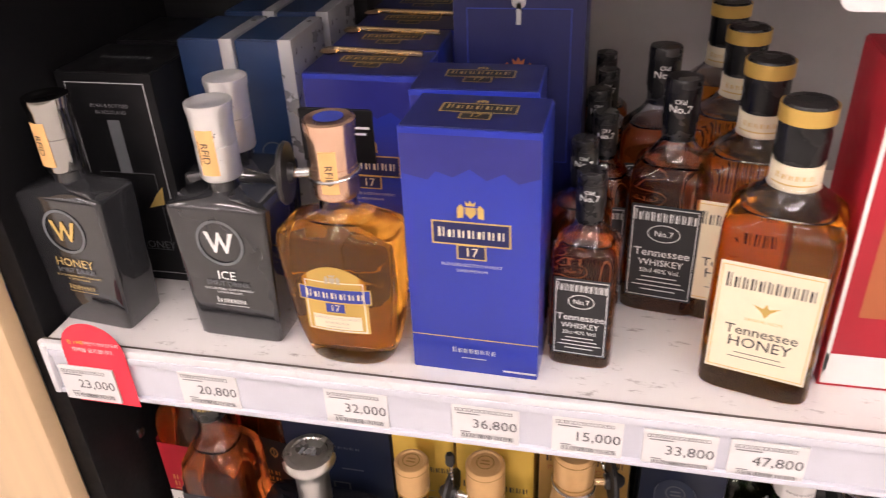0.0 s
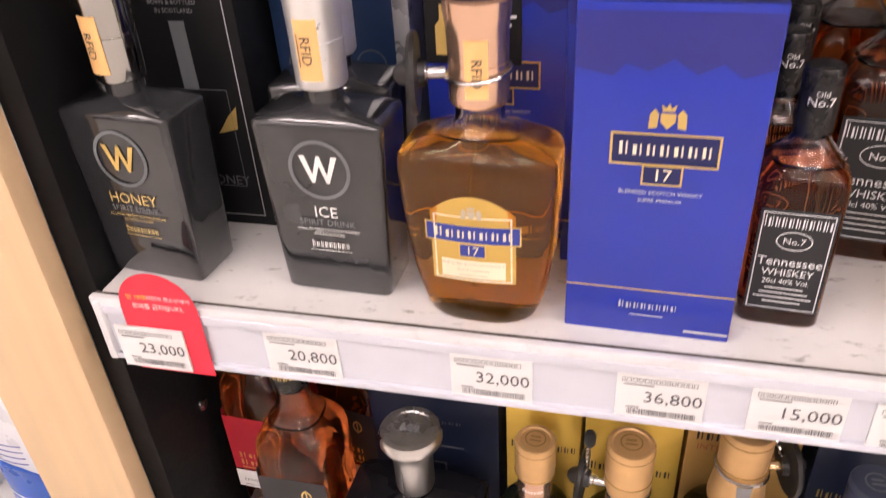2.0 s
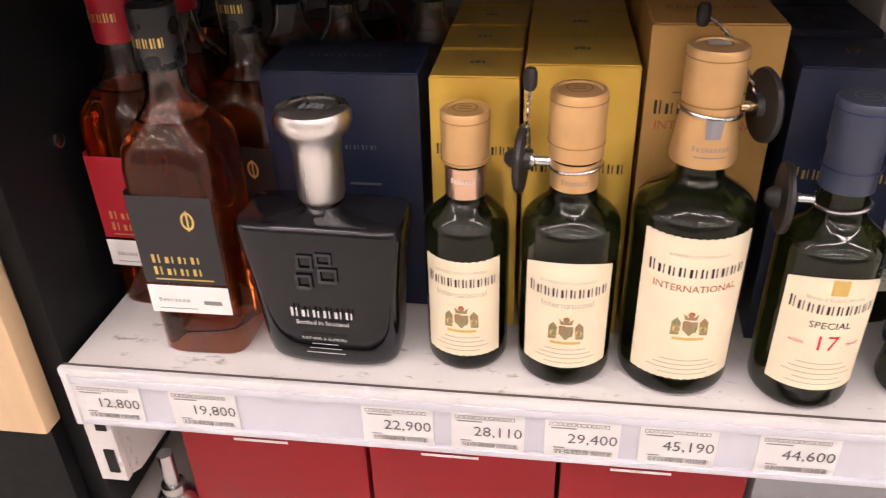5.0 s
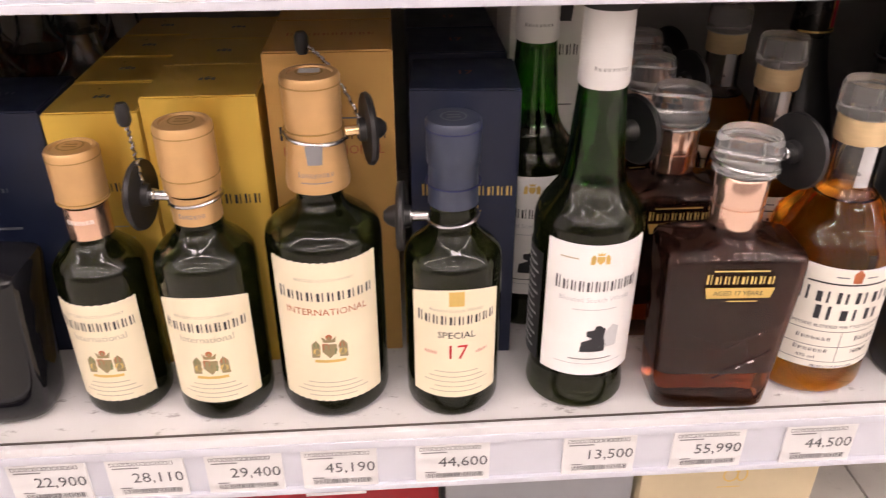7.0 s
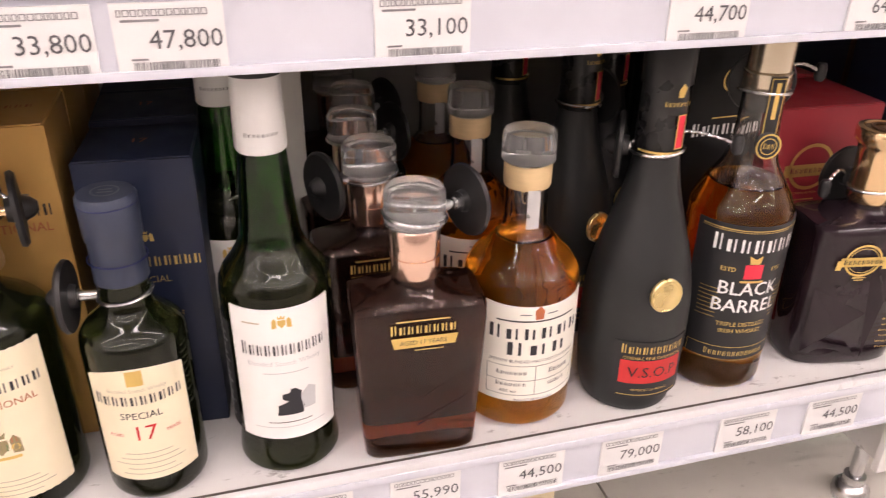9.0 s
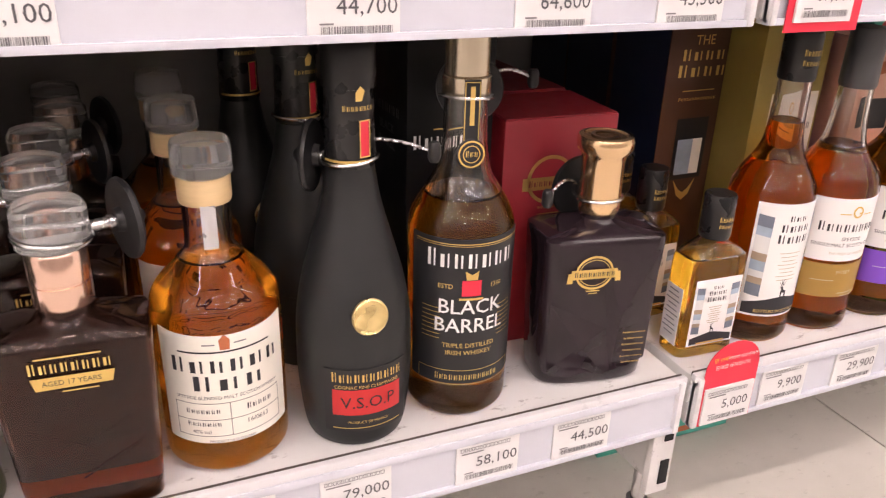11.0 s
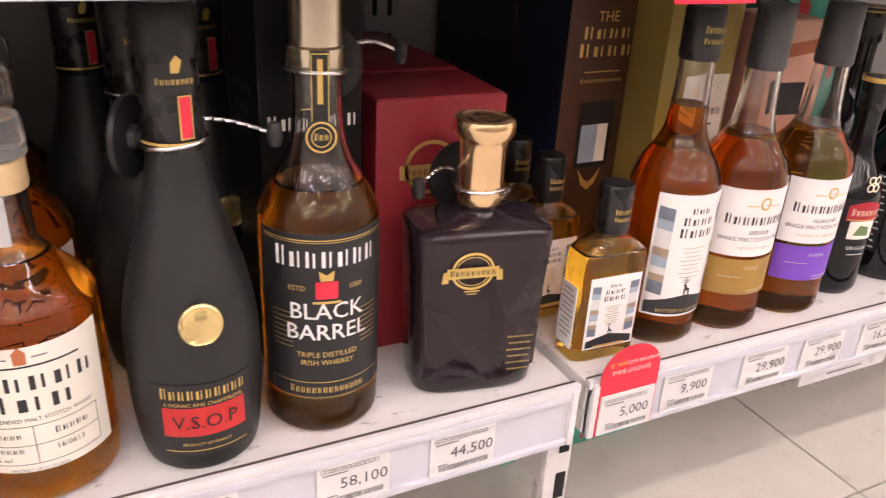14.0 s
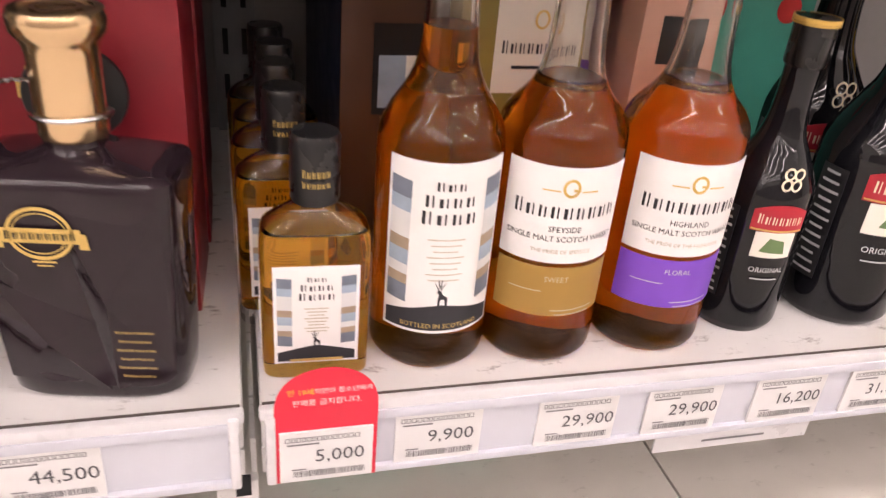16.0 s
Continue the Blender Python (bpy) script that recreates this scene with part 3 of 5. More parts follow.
honey = spirit_flask(-0.444, 0.503, -6, True)
ice = spirit_flask(-0.305, 0.505, -2, False)
rows_behind(ice, [(-0.318, 0.560, ZU, 2)])
carton("spirit_box", "black printed carton with a thin silver outline", -.478, -.386, .56, .64, ZU, .208, "black_box",
       [("silver_ink", [("frame", 0, .104, .076, .19, .0007)]), ("grey_ink", [("text", 0, .178, "BORN & BOTTLED", .0045), ("text", 0, .172, "IN SCOTLAND", .0045)]), ("dim_ink", [("text", .012, .04, "HONEY", .011), ("frame", .0, .075, .055, .08, .0006), ("bar", 0, .14, .012, .05)]), ("gold_ink", [("poly", .022, .09, [(-.008, -.01), (.008, -.006), (.010, .012), (.002, .004)])])],
       [("dim_ink", [("word", 0, 0, .05, .008, 8)])])
carton("spirit_box", "black printed carton with a thin silver outline", -.478, -.386, .655, .735, ZU, .208, "black_box")
carton("spirit_box", "black printed carton with a thin silver outline", -.478, -.386, .75, .83, ZU, .275, "black_box", [("grey_ink", [("word", 0, .245, .05, .008, 7)])])
for x in (-.382, -.328):
    c = carton("gift_box", "tall slim blue and silver spirit carton", x, x + .052, .605, .68, ZU, .225, "silver_blue_box", [("dim_ink", [("oval", -.005, .12, .012, .012, .0014)])])
    part("silver_edge", solid(.014, .0262, -.0385, .0385, .0004, .2254, .0008), "silver_box", c, "silver side strip")
    rows_behind(c, [(x + .026, .735, ZU, 0)])
carton("gift_box", "black spirit carton on the upper shelf", -.37, -.27, .80, .87, ZU, .24, "black_box")

# oval whisky bottle with copper coloured cap
t = bottle("whisky_bottle", "oval amber whisky bottle with copper cap and yellow label", (-.203, .488, ZU), -2,
           [(0, .030, .020, 2.6), (.004, .036, .024, 2.7), (.03, .0435, .0265, 3.0), (.07, .0475, .0285, 3.6), (.108, .0485, .0285, 5), (.119, .046, .027, 5), (.126, .034, .022, 3.2), (.131, .020, .018, 2.4), (.136, .0148, .0148, 2), (.148, .0142, .0142, 2)],
           "honey_amber", [(.146, .0165), (.148, .0175), (.17, .0172), (.1702, .0168), (.172, .0168), (.1722, .0172), (.190, .0176), (.200, .0190), (.205, .0190), (.2062, .017), (.2055, .0155)], "copper", fill=.1285, steps=3, seg=44, cap_label="copper cap")
print_on(t, lid_top(.2056, 0), "blue_ink", [("disc", 0, 0, .011)], .0009)
s = curved(.075)
fs = lambda u, v, off: (u, -0.0292 - off + 3.2 * u * u, v)
lab = label_on(t, fs, "gold_paper", .052, .038, .086, arch=.012, name="label", text="yellow and gold paper label", prints=[
    ("cream_paper", [("frame", 0, .062, .048, .046, .001), ("bar", 0, .0475, .040, .013)]),
    ("blue_ink", [("bar", 0, .073, .058, .0125), ("bar", 0, .0615, .016, .009)])])
print_on(lab, fs, "cream_paper", [("word", 0, .073, .046, .0075, 7), ("text", 0, .0615, "17", .0085)], .0018)
print_on(lab, fs, "gold_ink", [("frame", 0, .073, .059, .0135, .0009), ("frame", 0, .0615, .017, .010, .0008)], .0015)
print_on(lab, fs, "faint_ink", [("text", 0, .0515, "BLENDED SCOTCH WHISKY", .0031), ("text", 0, .047, "SUPER PREMIUM", .0028), *bars(0, .0435, .028, 2, .0028, .0005), *crest(0, .087, .009)], .0015)
label_on(t, curved(.0176, .15), "orange_paper", .013, .153, .186, prints=[("ink", [("text", 0, .168, "RFID", .008, -90)])], name="sticker", text="tan radio tag sticker")
tag_at(-.203, .488, ZU + .163, 190, .0185, .023, .034)
c = carton("neck_card", "small printed hang card with two gold bottles", -.245, -.185, .531, .5325, ZU + .1505, .045, "black_box", [("gold_ink", [("poly", -.018, .02, [(-.005, -.014), (.005, -.014), (.005, .004), (.002, .008), (.002, .017), (-.002, .017), (-.002, .008), (-.005, .004)]), ("poly", -.006, .02, [(-.005, -.014), (.005, -.014), (.005, .004), (.002, .008), (.002, .017), (-.002, .017), (-.002, .008), (-.005, .004)])]), ("white_ink", [("bar", .014, .03, .026, .002), ("bar", .014, .025, .02, .002)])])
part("hook", pipe([(0, .002, -.15), (0, .002, .0)], .001), "black_plastic", c)


def blue_prints(d):
    front = [("gold_ink", [("frame", 0, .128, .058, .0195, .0012), ("frame", 0, .1125, .022, .0125, .001)] + crest(0, .146, .014) + [("bar", 0, .034, .101, .0009)]),
             ("deep_blue_box", [("bar", 0, .128, .0555, .017), ("bar", 0, .1125, .0198, .0103)]), ("indigo_ink", [("poly", 0, .175, [(-.049, .028), (-.049, -.002), (-.03, -.006), (-.024, .001), (-.012, -.003), (0, .004), (.012, -.004), (.024, .002), (.034, -.005), (.049, 0), (.049, .028)])])]
    return front


def blue_carton(x0, x1, y0, y1, rz=0.0):
    h = .2085
    c = carton("whisky_box", "royal blue whisky carton with gold crest panel", x0, x1, y0, y1, ZU, h, "blue_box", blue_prints(0), [("gold_ink", [("frame", 0, .005, .055, .017, .0012), ("frame", 0, -.010, .022, .011, .001), *crest(0, .018, .006)]), ("black_paper", [("bar", 0, .005, .0525, .0145), ("bar", 0, -.010, .0198, .0088)])], rz, "deep_blue_box", "blue cartons in rows")
    d = y1 - y0
    print_on(c, flat(-d / 2), "cream_paper", [("word", 0, .128, .048, .009, 7), ("text", 0, .1125, "17", .0105)], .0011)
    print_on(c, flat(-d / 2), "silver_ink", [("text", 0, .1015, "BLENDED SCOTCH WHISKY", .0036), ("text", 0, .0965, "SUPER PREMIUM", .0033), ("word", 0, .022, .034, .006, 8), ("bar", 0, .015, .02, .0008), ("bar", .036, .006, .026, .0018)], .0009)
    print_on(c, lid_top(h, 0), "gold_ink", [("word", 0, .005, .046, .009, 7), ("text", 0, -.010, "17", .009)], .0009)
    return c


blue = blue_carton(-.148, -.048, .472, .535, -1.5)
rows_behind(blue, [(-.110, .578, ZU, 1), (-.207, .606, ZU, -1), (-.208, .672, ZU, 1), (-.206, .738, ZU, 0), (-.208, .804, ZU, -1)])
c = carton("gift_box", "tall dark navy gift carton with pale crest", -.148, -.034, .662, .735, ZU, .262, "deep_blue_box", [("rust_ink", crest(0, .185, .020)), ("blue_ink", [("frame", 0, .17, .09, .14, .001)]), ("silver_ink", [("disc", 0, .245, .006), ("bar", 0, .235, .004, .018)])])
for y in (.655, .72, .785):
    bm = pipe([(-.245, y - .03, ZU + .2125), (-.20, y - .035, ZU + .2125), (-.165, y - .038, ZU + .2125)], .0025)
    tt = thing("spoon", "small gold coloured spoon lying on the cartons", "spoon", (0, 0, 0), group="gold spoons on cartons")
    part("handle", bm, "gold_metal", tt)
    bm = loft([(0, .006), (.002, .009), (.004, .006)], 16)
    bm.transform(Matrix.Translation((-.25, y - .03, ZU + .2092)))
    part("bowl", bm, "gold_metal", tt)


def square_bottle(x, y, w, h, rz, kind):
    """A square shouldered whiskey bottle; kind black or honey."""
    k = h / .2
    r = w / 2
    dark = kind == "black"
    lbl = "square amber whiskey bottle with black label and black cap" if dark else "square amber honey whiskey bottle with cream label"
    t = bottle("whiskey_bottle", lbl, (x, y, ZU), rz,
               [(0, r * .9, r * .9, 6), (.003, r, r, 6), (.118 * k, r, r, 6), (.128 * k, r * .93, r * .93, 4), (.143 * k, r * .52, r * .52, 2.4), (.155 * k, r * .36, r * .36, 2), (.172 * k, r * .36, r * .36, 2)],
               "red_amber" if dark else "amber", [(.150 * k, r * .385), (.165 * k, r * .40), (.1652 * k, r * .43), (.198 * k, r * .43), (.2 * k, r * .40)], "black_cap", fill=.133 * k, steps=2, seg=40, cap_label="black cap")
    s = flat(-r)
    if dark:
        lab = label_on(t, s, "black_paper", w * .84, .016 * k, .104 * k, name="label", text="black printed label", prints=[
            ("white_ink", [("frame", 0, .060 * k, w * .78, .084 * k, .0006), ("oval", 0, .079 * k, w * .2, .008 * k, .0006), ("text", 0, .0785 * k, "No.7", .0075 * k),
                           ("text", 0, .0605 * k, "Tennessee", .0105 * k), ("text", 0, .051 * k, "WHISKEY", .0085 * k), ("text", 0, .043 * k, "50cl 40% Vol." if h > .18 else "20cl 40% Vol.", .006 * k), *bars(0, .037 * k, w * .66, 4, .0042 * k, .0008)]),
            ("white_ink", [("word", 0, .094 * k, w * .78, .011 * k, 11)])])
        label_on(t, side_face(-r), "black_paper", w * .7, .016 * k, .104 * k, name="side_label", prints=[("silver_ink", bars(0, .096 * k, w * .6, 9, .008 * k, .0011))])
        label_on(t, curved(r * .44), "black_cap", w * .45, .155 * k, .190 * k, name="neck_label", off=.0006, prints=[("white_ink", [("text", 0, .184 * k, "Old", .0055 * k), ("text", 0, .178 * k, "No.7", .0085 * k)])])
    else:
        lab = label_on(t, s, "cream_paper", w * .86, .020 * k, .104 * k, name="label", text="cream printed label", prints=[
            ("ink", [("word", 0, .090 * k, w * .72, .012 * k, 11), ("text", 0, .054 * k, "Tennessee", .0105 * k), ("text", 0, .0445 * k, "HONEY", .0115 * k), *bars(0, .036 * k, w * .6, 2, .004, .0006)]),
            ("gold_ink", [("poly", 0, .073 * k, [(-.009, .003), (-.002, .001), (0, .005), (.002, .001), (.009, .003), (.003, -.002), (0, -.007), (-.003, -.002)]), ("text", 0, .0635 * k, "ORIGINAL RECIPE", .0032), ("frame", 0, .062 * k, w * .82, .08 * k, .0007)])])
        label_on(t, side_face(-r), "cream_paper", w * .8, .020 * k, .104 * k, name="side_label", prints=[("gold_ink", bars(0, .095 * k, w * .6, 6, .012 * k, .0010))])
        label_on(t, curved(r * .41, 0, .0), "cream_paper", w * .85, .146 * k, .163 * k, name="neck_label", off=.0008, prints=[("gold_ink", [("word", 0, .156 * k, w * .3, .005, 6), ("bar", 0, .151 * k, w * .4, .001)])])
        label_on(t, curved(r * .44), "gold_paper", r * 2.7, .1885 * k, .1985 * k, name="cap_band", off=.0007)
    return t


small = square_bottle(-.0175, .517, .050, .162, -4, "black")
rows_behind(small, [(-.026, .575, ZU, 0), (-.012, .634, ZU, 3), (-.02, .69, ZU, -2), (-.014, .746, ZU, 0), (-.018, .802, ZU, 1)])
half = square_bottle(.046, .609, .066, .203, -8, "black")
rows_behind(half, [(.034, .69, ZU, 0)])
big = square_bottle(.118, .517, .080, .220, -14, "honey")
rows_behind(big, [(.106, .607, ZU, -12), (.100, .693, ZU, -9), (.094, .780, ZU, -12)])
c = carton("gift_box", "red and white printed gift carton beside the bottles", .160, .262, .502, .585, ZU, .245, "red_paper", [("white_paper", [("bar", 0, .017, .099, .028), ("bar", -.0485, .12, .003, .21)]), ("cream_paper", [("oval", .02, .09, .028, .032, .003)]), ("rust_ink", [("bar", .006, .13, .082, .13)]), ("gold_ink", crest(.012, .09, .025))])
part("card", solid(-.035, .075, -.043, -.0418, .247, .300), "white_paper", c, "white price card on top")
part("card_foot", solid(-.030, .03, -.043, -.0418, .2449, .248), "white_paper", c)
carton("gift_box", "grey gift carton on the upper shelf", .473, .566, .477, .56, ZU, .20, "grey_box", [("silver_ink", [("poly", .012, .02, [(-.02, .01), (.015, .014), (.005, -.008), (-.01, -.004)])])])
carton("gift_box", "olive gold gift carton on the upper shelf", .574, .715, .452, .56, ZU, .22, "gold_box", [("dim_ink", [("bar", 0, .014, .09, .0007), ("bar", 0, .026, .08, .0007), ("bar", 0, .038, .09, .0007)]), ("blue_ink", [("disc", 0, .026, .006)])])
carton("gift_box", "red lattice carton on the upper shelf", .395, .458, .460, .53, ZU, .20, "red_paper", [("white_paper", [("frame", 0, .02 + .03 * i, .05, .016, .002) for i in range(4)])])
for x, m in ((.775, "dark_green_glass"), (.865, "teal_box"), (.955, "black_glass"), (1.05, "black_glass"), (1.145, "brown_glass")):
    bottle("spirit_bottle", "dark glass spirit bottle on the upper shelf", (x, .51, ZU), 0, [(0, .034), (.005, .038), (.12, .038), (.15, .02), (.17, .014), (.23, .014)], m, [(.22, .0155), (.26, .0155), (.262, .014)], "black_cap", group="dark bottles on the upper shelf")

# ---- lower shelf ----
def barr(x, y, rz, col):
    red = col == "red"
    t = bottle("whisky_bottle", "square amber whisky bottle with %s label and cap" % col, (x, y, ZL), rz,
               [(0, .031, .031, 5), (.004, .035, .035, 5), (.152, .035, .035, 5), (.172, .031, .031, 3.2), (.190, .019, .019, 2.2), (.203, .0145, .0145, 2), (.223, .0135, .0135, 2)],
               "red_amber", [(.216, .0155), (.218, .0162), (.254, .0162), (.256, .0155)], "red_cap" if red else "black_cap", fill=.183, steps=2, seg=40, cap_label="%s metal cap" % col)
    s = flat(-.035)
    lab = label_on(t, s, "red_paper" if red else "black_paper", .062, .066, .136, name="label", text="%s paper label" % col, prints=[("gold_ink", [("word", -.004, .086, .036, .008, 4), ("word", -.004, .076, .036, .008, 4), ("oval", .012, .118, .005, .007, .0016), ("bar", .012, .118, .0012, .016), ("bar", 0, .0695, .045, .0012)])])
    label_on(t, s, "white_paper", .063, .040, .0635, name="lower_label", prints=[("grey_ink", [("word", -.012, .051, .024, .004, 8), ("bar", .018, .05, .014, .0035), ("bar", -.01, .044, .03, .0007)])])
    label_on(t, side_face(-.035), "red_paper" if red else "black_paper", .058, .066, .136, name="side_label")
    print_on(t, curved(.0163), "gold_ink", [("word", 0, .235, .022, .009, 5)])
    return t


dark_barr = barr(-.376, .512, 0, "black")
rows_behind(dark_barr, [(-.352, .600, ZL, -10), (-.345, .690, ZL, -8), (-.34, .78, ZL, -5)])
b = barr(-.440, .572, -2, "red")
rows_behind(b, [(-.432, .662, ZL, -10), (-.436, .75, ZL, -8)])

t = bottle("whisky_bottle", "black glass flask bottle with brushed silver cap", (-.271, .499, ZL), -2,
           [(0, .042, .020, 3), (.004, .050, .025, 3.4), (.02, .0525, .028, 4), (.07, .0555, .029, 5), (.112, .0595, .030, 7), (.119, .0585, .0285, 6), (.123, .030, .02, 3), (.127, .015, .015, 2), (.134, .0145, .0145, 2)],
           "black_glass", [(.130, .0155), (.133, .0165), (.165, .0168), (.174, .0185), (.180, .0235), (.185, .0262), (.191, .0262), (.1945, .0245), (.1947, .0195), (.1938, .0185)], "brushed", steps=2, seg=48, cap_label="brushed silver mushroom cap")
s = flat(-.0302)
print_on(t, s, "silver_ink", [("word", 0, .052, .046, .0085, 6), ("text", 0, .044, "Bottled in Scotland", .0052), ("text", 0, .030, "MATURED & BLENDED", .0034), *bars(0, .0255, .03, 3, .004, .0006)])
print_on(t, s, "emboss", [("frame", -.008, .094, .012, .012, .002), ("frame", .008, .084, .014, .012, .002), ("frame", -.01, .078, .012, .012, .002), ("frame", .006, .097, .012, .010, .002)])
print_on(t, lid_top(.194, 0), "grey_ink", crest(0, 0, .012), .0009)
c = carton("whisky_box", "dark navy whisky carton with embossed marks", -.330, -.210, .562, .640, ZL, .197, "navy_box", [("dim_ink", [("word", 0, .14, .05, .005, 8), ("bar", .015, .11, .025, .002), ("frame", .0, .08, .02, .018, .002)])], [("dim_ink", [("word", 0, 0, .06, .008, 6)])])
rows_behind(dark_barr, [(-.296, .690, ZL, -6), (-.222, .700, ZL, -4), (-.290, .775, ZL, 0), (-.214, .785, ZL, 0), (-.286, .855, ZL, 0)])

ARMS = (("olive_ink", crest(0, .049, .0175)), ("gold_ink", [("disc", -.0085, .047, .0026), ("disc", .0085, .047, .0026), ("bar", 0, .0395, .021, .0022)]),
        ("rust_ink", [("bar", -.0024, .0515, .004, .005), ("bar", .0085, .0525, .003, .004), ("disc", 0, .059, .0022)]), ("green_ink", [("bar", .0024, .0475, .004, .005), ("bar", -.0088, .0525, .003, .004)]))


def blue_scotch(x, y, r, h, rz, kind):
    """Round dark green whisky bottles with cream labels and wooden coloured caps."""
    navy = kind == "navy"
    capm = "navy_cap" if navy else "cork_cap"
    lbl = {"small": "small dark green whisky bottle with cream label and tan cap", "mid": "dark green whisky bottle with cream label and tan cap",
           "big": "large dark green whisky bottle with cream label and tan collar", "navy": "dark green whisky bottle with cream label and navy cap"}[kind]
    sh = {"small": .106, "mid": .114, "big": .128, "navy": .112}[kind]
    cz = {"small": .150, "mid": .156, "big": .166, "navy": .155}[kind]
    nr = .0128 if kind == "small" else .0145
    rings = [(0, r * .84), (.003, r * .94), (.010, r), (sh, r), (sh + .012, r * .88), (sh + .021, r * .60), (sh + .028, nr * 1.10), (cz + .004, nr)]
    if kind == "big":
        cap = [(cz, .0205), (cz + .003, .021), (cz + .035, .0172), (cz + .037, .0176), (cz + .039, .0178), (h - .002, .0185), (h, .0175), (h + .0002, .014), (h - .001, .0135)]
    elif navy:
        cap = [(cz, .0165), (cz + .026, .0160), (cz + .028, .0172), (h - .002, .0178), (h, .0165)]
    else:
        ch = .036 if kind == "small" else .044
        cap = [(h - ch, nr + .002), (h - ch + .001, nr + .0035), (h - .002, nr + .0038), (h, nr + .0025), (h + .0002, nr), (h - .001, nr - .001)]
    t = bottle("whisky_bottle", lbl, (x, y, ZL), rz, rings, "dark_green_glass", cap, capm, steps=4, seg=40, cap_label="navy cap" if navy else "tan wooden coloured cap")
    if kind in ("small", "mid"):
        label_on(t, curved(nr + .0009), "copper" if kind == "small" else "cork_cap", 6.0 * nr, (cz - .016 if kind == "small" else cz - .010), h - (.0375 if kind == "small" else .0455), name="neck_band", off=.0006, text="copper coloured neck band" if kind == "small" else "tan neck band",
                 prints=[("white_ink" if kind == "small" else "grey_ink", [("word", 0, cz - .003, .016, .004, 7)])])
    if kind == "big":
        print_on(t, curved(.0186), "grey_ink", [("poly", 0, cz + .026, [(-.004, -.006), (.004, -.006), (.005, .006), (-.005, .006)]), ("word", 0, cz + .013, .020, .004, 9), ("bar", 0, cz + .008, .018, .0007)], .0024)
    capr = {"small": nr + .0036, "mid": nr + .0036, "big": .0184, "navy": .0176}[kind]
    for zz in (h - .0335, h - .006) if kind != "navy" else (h - .006, h - .042):
        label_on(t, curved(capr - .0003), "tan_band" if not navy else "deep_blue_box", 6.0 * capr, zz, zz + .0007, name="cap_seam", off=.0007)
    print_on(t, lid_top(h, 0), "dim_ink" if navy else "tan_band", [("oval", 0, 0, .0085, .0085, .0012), ("bar", 0, .002, .008, .0018), ("bar", 0, -.002, .009, .0018)], .0006)
    if kind == "big":
        print_on(t, lid_top(h, 0), "silver_ink", [("bar", 0, 0, .013, .009)], .0010)
    s = curved(r)
    v1 = {"small": .095, "mid": .098, "big": .128, "navy": .101}[kind]
    v0 = {"small": .017, "mid": .020, "big": .019, "navy": .021}[kind]
    w = r * 1.95
    mid = v0 + (v1 - v0) * .40
    dz = mid - .049
    pr = [("ink", [("word", 0, v1 - (.016 if kind != "big" else .024), w * .84, .0095, 10)])]
    if navy:
        pr += [("ink", [("text", 0, v1 - .028, "SPECIAL", .0072)]), ("red_ink", [("text", 0, v1 - .042, "17", .016), ("text", -.018, v1 - .043, "AGED", .0036), ("text", .018, v1 - .043, "YEARS", .0036)]), ("gold_ink", [("poly", 0, v1 + .001, [(-.005, -.006), (.005, -.006), (.005, .005), (-.005, .005)])]), ("faint_ink", [("text", 0, v1 - .0085, "Blended Scotch Whisky", .0038), *bars(0, v0 + .022, w * .7, 5, .0042, .0007)])]
    else:
        pr += [("faint_ink", [("text", 0, v1 - (.008 if kind != "big" else .012), "BLENDED SCOTCH WHISKY", .0031), *bars(0, v0 + .016, w * .66, 4, .0038, .0007)])]
        pr += [("rust_ink" if kind == "big" else "faint_ink", [("text", 0, v1 - (.0255 if kind != "big" else .036), "INTERNATIONAL" if kind == "big" else "International", .0072)])]
        k = 1.3 if kind == "big" else 1.0
        pr += [(m, [(i[0], i[1], i[2] + dz, *i[3:]) for i in it]) for m, it in ARMS]
    label_on(t, s, "cream_paper", w, v0, v1, arch=0.007 if kind in ("mid", "navy") else 0.0, zig=0.0008 if kind in ("small", "big") else 0.0, prints=pr, name="label", text="cream paper label")
    return t


blue_scotch(-.170, .507, .0305, .193, -2, "small")
blue_scotch(-.097, .500, .0340, .210, 0, "mid")
blue_scotch(-.017, .503, .0395, .237, 2, "big")
blue_scotch(.070, .492, .0335, .211, 0, "navy")
tag_at(-.096, .500, ZL + TALL * .160, 172, .0165, .023, .034, "steel", (.03, .014, .06))
tag_at(-.017, .503, ZL + TALL * .198, 12, .019, .023, .032, "gold_metal", (.0, .03, .05))
tag_at(.070, .492, ZL + TALL * .144, 176, .0165, .023, .032)


def gold_prints(d, name_v, ink):
    return [(ink, [("word", 0, name_v, .066, .010, 10)]), ("faint_ink", [("bar", 0, name_v + .012, .035, .001), *bars(0, name_v - .03, .05, 4, .008, .001), ("poly", 0, name_v - .02, [(-.01, -.01), (.01, -.01), (.008, .01), (-.008, .01)])])]


c = carton("whisky_box", "metallic gold whisky carton", -.199, -.136, .540, .600, ZL, .203, "gold_box", [("ink", [("word", 0, .150, .054, .009, 10)]), ("faint_ink", bars(0, .12, .03, 5, .009, .001))], [("dim_ink", crest(0, 0, .008))], group="gold cartons in rows")
rows_behind(c, [(-.168, .635, ZL, 0), (-.168, .70, ZL, 0), (-.168, .765, ZL, 0)])
c = carton("whisky_box", "metallic gold whisky carton", -.133, -.056, .537, .607, ZL, .213, "gold_box", [("ink", [("word", 0, .140, .064, .010, 10)]), ("faint_ink", bars(0, .11, .035, 5, .009, .001))], [("dim_ink", crest(0, 0, .008))], group="gold cartons in rows")
